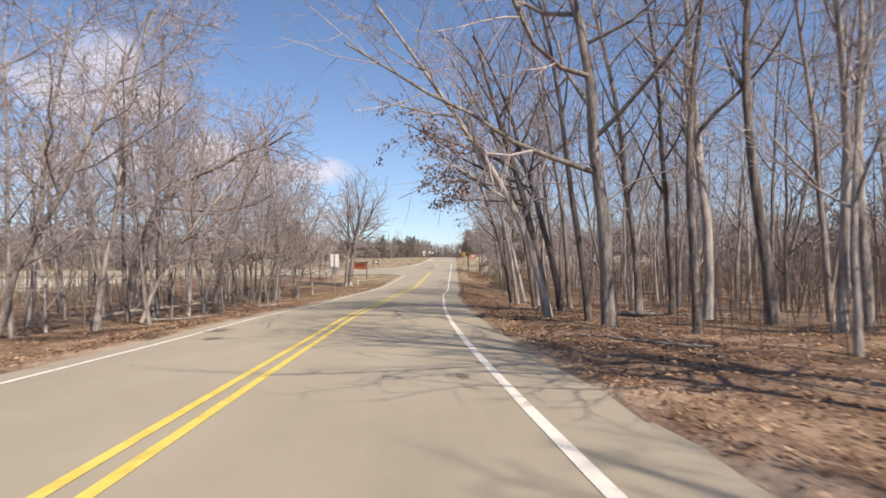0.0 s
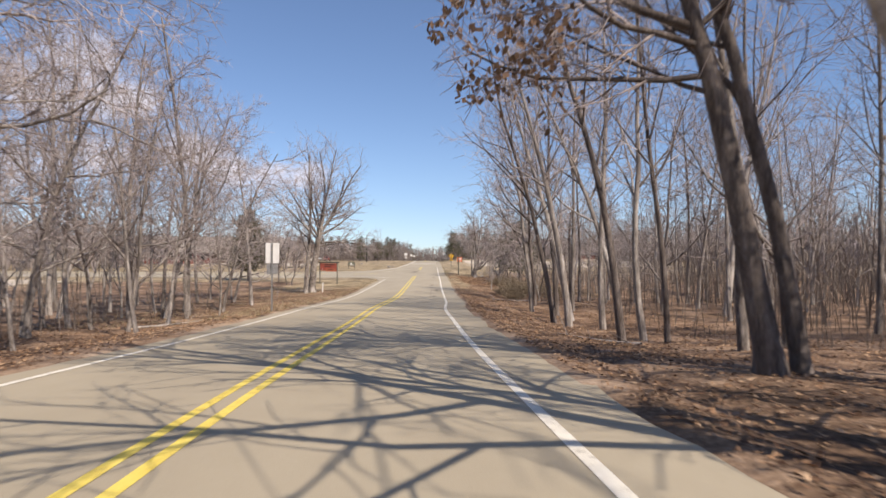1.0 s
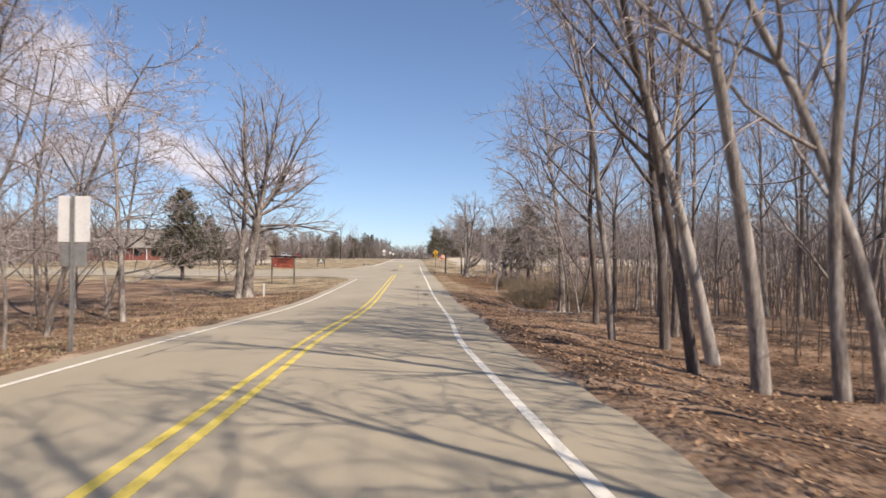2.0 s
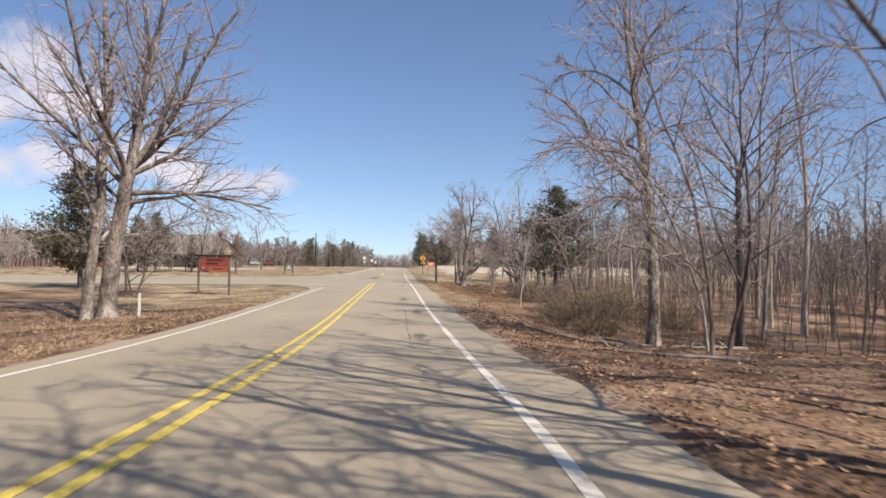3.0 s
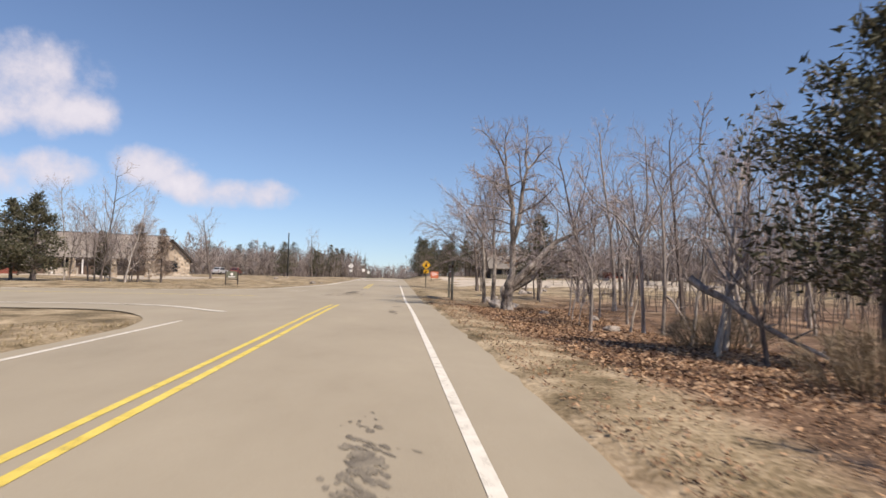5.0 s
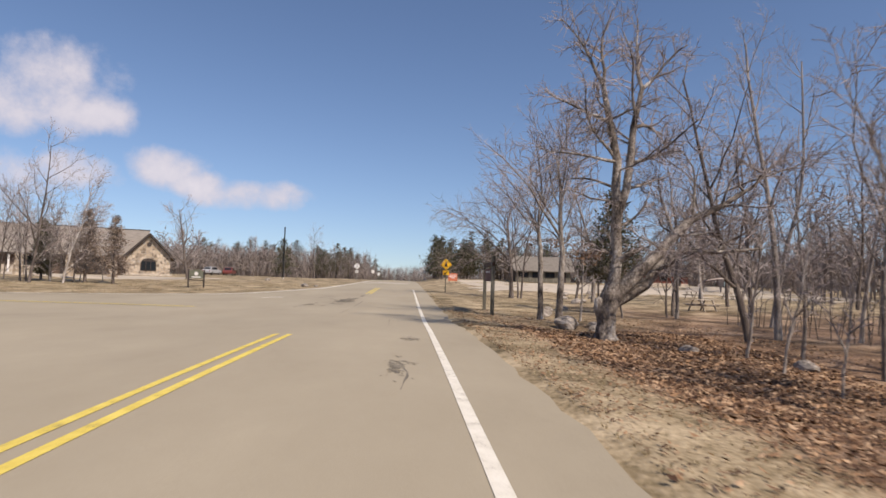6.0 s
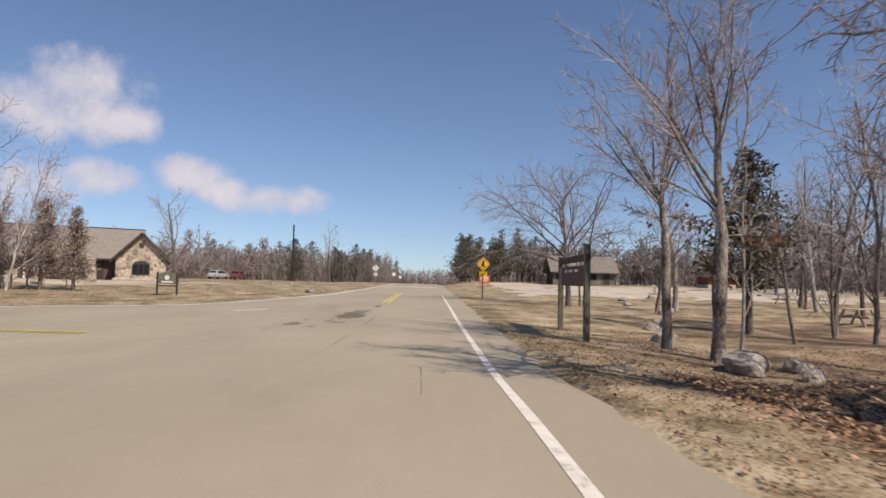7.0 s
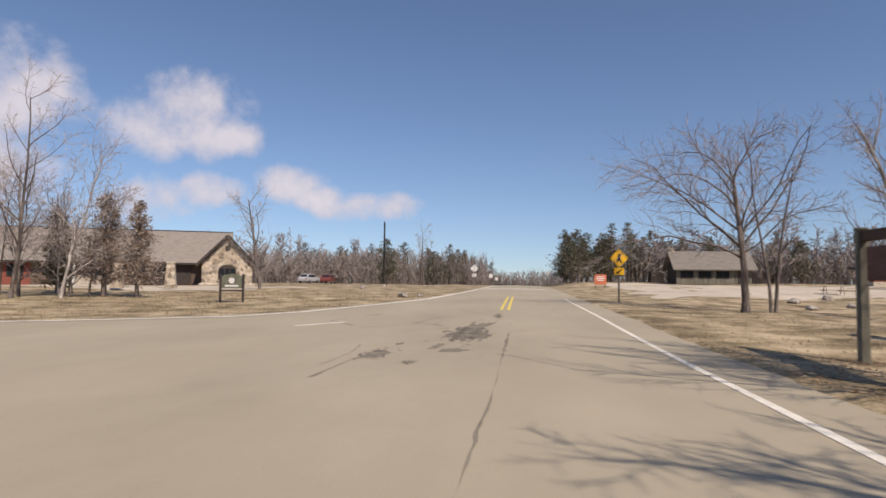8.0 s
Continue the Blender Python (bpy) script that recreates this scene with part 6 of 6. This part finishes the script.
def grass():
    """Tufts of dry grass along the verges near the junction."""
    rng = random.Random(12)
    v, f = [], []

    def tuft(x, y, h):
        z = land(x, y) - 0.01
        for _ in range(5):
            a, ln = rng.uniform(0, 6.283), h * rng.uniform(0.6, 1.2)
            dx, dy = math.cos(a), math.sin(a)
            lean = rng.uniform(0.2, 0.9)
            i = len(v)
            w = 0.008
            v.extend([(x - dy * w, y + dx * w, z), (x + dy * w, y - dx * w, z), (x + dx * ln * lean, y + dy * ln * lean, z + ln * (1.1 - lean * 0.6))])
            f.append((i, i + 1, i + 2))

    for _ in range(4200):
        y = rng.uniform(84, 150)
        x = 4.7 + 9 * rng.random() ** 1.6
        if rng.random() > litter_amount(x, y) * 0.8:
            tuft(x, y, rng.uniform(0.03, 0.085) if x < 7 else rng.uniform(0.05, 0.13))
    for _ in range(5200):
        y = rng.uniform(40, 92)
        x = -4.2 - 9 * rng.random() ** 1.5 + road_x(y)
        tuft(x, y, rng.uniform(0.06, 0.2))
    for _ in range(4200):
        y = rng.uniform(120, 160)
        x = rng.uniform(-26, -4.6)
        if not on_side_road(x, y, 0.4):
            tuft(x, y, rng.uniform(0.08, 0.22))
    tagged(mesh_object("dry_grass", v, f, DRYGRASS), "tufts of dry pale grass along the verges", "grass", kind="stuff")


grass()

# ---- buildings ----


def slab(bm, pts, t):
    """A sloping roof slab from four corners, t thick downwards."""
    top = [bm.verts.new(p) for p in pts]
    low = [bm.verts.new((p[0], p[1], p[2] - t)) for p in pts]
    bm.faces.new(top)
    bm.faces.new(low[::-1])
    for i in range(4):
        j = (i + 1) % 4
        bm.faces.new((top[i], low[i], low[j], top[j]))
    bmesh.ops.recalc_face_normals(bm, faces=bm.faces)
    return bm


def window(parent, x, y, z, w, h):
    """A framed dark window standing 3 cm proud of a wall that faces -y."""
    fr = part("window", box(bmesh.new(), (w + 0.16, 0.08, h + 0.16), (x, y - 0.02, z + h / 2), bevel=0.01), DARKTRIM, parent)
    n = max(1, round(w / 0.7))
    for k in range(n):
        part("pane", box(bmesh.new(), (w / n - 0.06, 0.02, h - 0.04), (x - w / 2 + w / n * (k + 0.5), y - 0.07, z + h / 2)), GLASS, fr)
    return fr


def gable_wall(x0, x1, z0, ze, xm, za, y, t):
    return moved(extruded([(x0, z0), (x1, z0), (x1, ze), (xm, za), (x0, ze)], t), pose(0, y, 0))


BROWNWALL = material("dark_brown_boards", shades((0.12, 0.085, 0.065), 0.8, 1.2), 1.0, 5, 0.85, 0.3, 12, stretch=(6, 1, 1))


def lodge():
    gz = 0.35
    ob = thing("lodge", "long stone and red-brown timber lodge with brown shingled roofs", "building", (0, 0, 0))
    ob.matrix_basis = Matrix.Translation((-33.5, 177, 0)) @ pose(0, 0, 0, 0, 0, 24) @ Matrix.Translation((33.5, -177, 0))
    # main range
    part("front_wall", box(bmesh.new(), (21.5, 0.3, 2.9), (-65.25, 180.3, gz + 1.35)), REDWALL, ob, "red-brown boarded wall")
    part("front_wall", box(bmesh.new(), (18.5, 0.3, 2.9), (-45.25, 180.3, gz + 1.35)), BROWNWALL, ob, "dark brown boarded wall under the eaves")
    part("back_wall", box(bmesh.new(), (40, 0.3, 2.9), (-56, 189.7, gz + 1.35)), REDWALL, ob)
    for x in (-75.85, -34.45):
        part("end_wall", moved(gable_wall(-4.8, 4.8, gz - 0.1, 3.1, 0, 6.8, 0, 0.3), pose(x, 185, 0, 0, 0, 90)), REDWALL, ob)
    part("roof_slope", slab(bmesh.new(), [(-77, 179.2, 2.95), (-33.3, 179.2, 2.95), (-33.3, 185, 7.15), (-77, 185, 7.15)], 0.2), ROOFING, ob, "brown shingled roof slope")
    part("roof_slope", slab(bmesh.new(), [(-33.3, 190.8, 2.95), (-77, 190.8, 2.95), (-77, 185, 7.15), (-33.3, 185, 7.15)], 0.2), ROOFING, ob, "brown shingled roof slope")
    part("ridge_cap", box(bmesh.new(), (43.8, 0.3, 0.1), (-55.15, 185, 7.16), bevel=0.02), DARKTRIM, ob)
    part("fascia", box(bmesh.new(), (42, 0.06, 0.22), (-56, 179.15, 2.88)), DARKTRIM, ob)
    for x in (-73, -70, -66.5, -63, -59.5, -56, -52, -48):
        window(ob, x, 180.14, gz + 0.9, 1.5, 1.3)
    for x in (-71.5, -64.8, -57.8, -50.0, -46):
        part("porch_post", box(bmesh.new(), (0.22, 0.22, 2.6), (x, 179.4, gz + 1.3), bevel=0.02), PALE, ob, "pale timber porch post")
    # stone wing with its gable to the road
    part("stone_gable", gable_wall(-36.3, -30.7, gz - 0.2, 3.0, -33.5, 5.95, 177.2, 0.4), STONEWALL, ob, "tan fieldstone gable wall")
    for x in (-36.15, -30.85):
        part("side_wall", box(bmesh.new(), (0.3, 7.6, 2.85), (x, 181.2, gz + 1.22)), STONEWALL, ob)
    for s, e in ((-1, -36.9), (1, -30.1)):
        part("wing_roof", slab(bmesh.new(), [(e, 176.5, 2.75), (e, 186, 2.75), (-33.5, 186, 6.3), (-33.5, 176.5, 6.3)] if s < 0 else [(-33.5, 176.5, 6.3), (-33.5, 186, 6.3), (e, 186, 2.75), (e, 176.5, 2.75)], 0.22), ROOFING, ob, "brown shingled wing roof")
        a, b = Vector((e, 176.44, 2.66)), Vector((-33.5, 176.44, 6.2))
        d = b - a
        part("barge_board", box(bmesh.new(), (d.length, 0.08, 0.28), tuple((a + b) / 2), (0, -math.degrees(math.atan2(d.z, d.x)), 0)), DARKTRIM, ob, "dark barge board")
    w = part("arched_window", moved(extruded([(-1.0, 0), (1.0, 0), (1.0, 1.0)] + [(math.cos(a), 1.0 + 0.75 * math.sin(a)) for a in np.linspace(0.3, math.pi - 0.3, 7)] + [(-1.0, 1.0)], 0.1), pose(-33.5, 176.97, gz + 0.7)), DARKTRIM, ob, "dark arched window")
    for dx in (-0.62, 0, 0.62):
        part("pane", box(bmesh.new(), (0.52, 0.02, 1.2), (-33.5 + dx, 176.9, gz + 1.4)), GLASS, w)
    part("gable_vent", rod(bmesh.new(), (-33.5, 176.98, 4.75), (-33.5, 176.9, 4.75), 0.32, 8), DARKTRIM, ob, "dark louvred vent")
    part("plinth", box(bmesh.new(), (6.2, 0.5, 0.35), (-33.5, 176.9, gz + 0.08), bevel=0.03), PALESTONE, ob, "pale stone plinth")
    # stone piers before the entrance, and a flat dark panel painting the shade behind
    for x, y in ((-37.6, 161.4), (-41.8, 160.6), (-46.5, 161.4)):
        p = part("stone_pier", moved(rod(bmesh.new(), (0, 0, 0), (0, 0, 2.3), 0.7, 4, 0.45), pose(x, y, gz - 0.1, 0, 0, 45)), STONEWALL, ob, "tapered fieldstone pier")
        part("pier_cap", box(bmesh.new(), (0.75, 0.75, 0.12), (x, y, gz + 2.24), bevel=0.02), PALESTONE, p)
    part("entrance_shade", box(bmesh.new(), (6.5, 0.12, 2.4), (-41, 180.05, gz + 1.25)), DARKTRIM, ob, "flat dark panel for the shade of the entrance recess")


lodge()


def low_wall(x0, x1, y):
    ob = thing("garden_wall", "low pale stone wall before the lodge", "wall", (0, 0, 0))
    n = int((x1 - x0) / 3)
    for k in range(n):
        xa = x0 + (x1 - x0) * k / n
        xb = x0 + (x1 - x0) * (k + 1) / n
        z = land((xa + xb) / 2, y)
        part("wall_section", box(bmesh.new(), (xb - xa - 0.05, 0.4, 1.0), ((xa + xb) / 2, y, z + 0.4), bevel=0.03), PALESTONE, ob)
        part("coping", box(bmesh.new(), (xb - xa - 0.02, 0.5, 0.1), ((xa + xb) / 2, y, z + 0.96), bevel=0.02), PALESTONE, ob)


low_wall(-76, -46, 173)


def shed():
    z = 1.05
    ob = thing("picnic_shelter", "grey timber park building with a shingled gable roof", "building", (27.4, 201, z))
    part("front_wall", box(bmesh.new(), (10, 0.25, 2.3), (0, -2.6, 1.15)), POSTWOOD, ob, "weathered board wall")
    part("back_wall", box(bmesh.new(), (10, 0.25, 2.3), (0, 2.6, 1.15)), POSTWOOD, ob)
    for x in (-4.9, 4.9):
        part("end_wall", moved(gable_wall(-2.6, 2.6, 0, 2.3, 0, 4.3, 0, 0.25), pose(x, 0, 0, 0, 0, 90)), DARKTRIM, ob)
    part("roof_slope", slab(bmesh.new(), [(-5.6, -3.5, 2.1), (5.6, -3.5, 2.1), (5.6, 0, 4.75), (-5.6, 0, 4.75)], 0.15), ROOFSHED, ob, "grey-brown shingled roof slope")
    part("roof_slope", slab(bmesh.new(), [(5.6, 3.5, 2.1), (-5.6, 3.5, 2.1), (-5.6, 0, 4.75), (5.6, 0, 4.75)], 0.15), ROOFSHED, ob, "grey-brown shingled roof slope")
    part("chimney", box(bmesh.new(), (0.7, 0.7, 1.2), (-5.1, 0, 4.6), bevel=0.03), STONEWALL, ob, "short stone chimney")
    for x in (-3.6, -1.2, 1.2):
        window(ob, x, -2.73, 0.9, 1.6, 0.9)
    part("door", box(bmesh.new(), (1.0, 0.06, 2.0), (3.7, -2.75, 1.0), bevel=0.01), DARKTRIM, ob)


ROOFSHED = material("grey_shingles", shades((0.2, 0.178, 0.15), 0.75, 1.2), 1.2, 6, 0.9, 0.5, 14, stretch=(1, 1, 5))
shed()


def kiosk():
    ob = thing("restroom_block", "small brick-red park building with a low roof", "building", (49, 196, 0.9))
    part("walls", box(bmesh.new(), (6.5, 4, 2.0), (0, 0, 1.0), bevel=0.03), REDWALL, ob)
    part("base_course", box(bmesh.new(), (6.6, 4.1, 0.7), (0, 0, 0.35), bevel=0.03), PALESTONE, ob, "pale stone base")
    part("roof", slab(bmesh.new(), [(-3.9, -2.7, 2.0), (3.9, -2.7, 2.0), (3.9, 2.7, 2.7), (-3.9, 2.7, 2.7)], 0.18), DARKTRIM, ob)
    part("door", box(bmesh.new(), (0.9, 0.06, 1.9), (1.5, -2.03, 0.95), bevel=0.01), DARKTRIM, ob)
    window(ob, -1.2, -2.03, 1.2, 1.2, 0.5)


kiosk()


def picnic_table():
    ob = thing("picnic_table", "weathered wooden picnic table with fixed benches on grass", "table", stand(33, 152), 20, "picnic tables")
    for k in range(5):
        part("board", box(bmesh.new(), (1.8, 0.13, 0.04), (0, -0.3 + 0.15 * k, 0.74), bevel=0.006), DEADWOOD, ob)
    for sy in (-0.72, 0.72):
        part("bench", box(bmesh.new(), (1.8, 0.26, 0.04), (0, sy, 0.43), bevel=0.006), DEADWOOD, ob)
    for sx in (-0.65, 0.65):
        part("brace", box(bmesh.new(), (0.05, 1.6, 0.09), (sx, 0, 0.38)), DEADWOOD, ob)
        for sy in (-1, 1):
            part("leg", box(bmesh.new(), (0.06, 0.09, 0.86), (sx + 0.05, sy * 0.42, 0.36), (sy * 24, 0, 0)), DEADWOOD, ob)
    return ob


table = picnic_table()
for x, y, r in ((27.5, 166, -10), (40, 158, 70), (22, 128, 30)):
    copy_thing(table, pose(*stand(x, y), 0, 0, r))

# ---- parked cars ----
PAINTS = {"dark_red": (0.17, 0.045, 0.04), "silver": (0.45, 0.46, 0.47)}


def car(x, y, rz, colour):
    paint = material(colour + "_car_paint", shades(PAINTS[colour], 0.95, 1.05), 1, 2, 0.3, 0, 10, spec=0.6)
    ob = thing("parked_car", colour.replace("_", " ") + " hatchback parked on a gravel lot", "car", stand(x, y), rz, "parked cars")
    side = [(-2.1, 0.35), (2.1, 0.35), (2.15, 0.62), (1.95, 0.88), (1.0, 0.98), (-2.0, 1.0), (-2.18, 0.7)]
    b = extruded(side, 1.72)
    bmesh.ops.bevel(b, geom=list(b.edges), offset=0.06, segments=2, affect="EDGES")
    body = part("body", b, paint, ob, shade=False)
    top = extruded([(-1.9, 0.98), (1.05, 0.96), (0.3, 1.46), (-1.35, 1.5)], 1.5)
    bmesh.ops.bevel(top, geom=list(top.edges), offset=0.07, segments=2, affect="EDGES")
    cabin = part("cabin", top, paint, ob)
    for s in (-1, 1):
        part("side_window", moved(extruded([(-1.6, 1.02), (0.78, 1.02), (0.24, 1.38), (-1.3, 1.4)], 0.02), pose(0, s * 0.75, 0)), GLASS, cabin)
    part("windscreen", box(bmesh.new(), (0.02, 1.25, 0.62), (0.7, 0, 1.21), (0, -56, 0)), GLASS, cabin)
    part("rear_window", box(bmesh.new(), (0.02, 1.2, 0.46), (-1.67, 0, 1.24), (0, 46, 0)), GLASS, cabin)
    for sx in (-1.32, 1.32):
        for s in (-1, 1):
            w = part("wheel", rod(bmesh.new(), (sx, s * 0.7, 0.31), (sx, s * 0.88, 0.31), 0.31, 18), TYRE, ob)
            part("rim", rod(bmesh.new(), (sx, s * 0.86, 0.31), (sx, s * 0.89, 0.31), 0.19, 12), GREYMETAL, w)
    for s in (-1, 1):
        part("headlight", box(bmesh.new(), (0.05, 0.34, 0.14), (2.1, s * 0.6, 0.7), bevel=0.02), PALE, body)
        part("tail_light", box(bmesh.new(), (0.05, 0.25, 0.18), (-2.13, s * 0.66, 0.76), bevel=0.02), REDPANEL, body)


for x, y, r, c in ((-33.5, 205, 80, "silver"), (-30.4, 205.5, 95, "dark_red")):
    car(x, y, r, c)
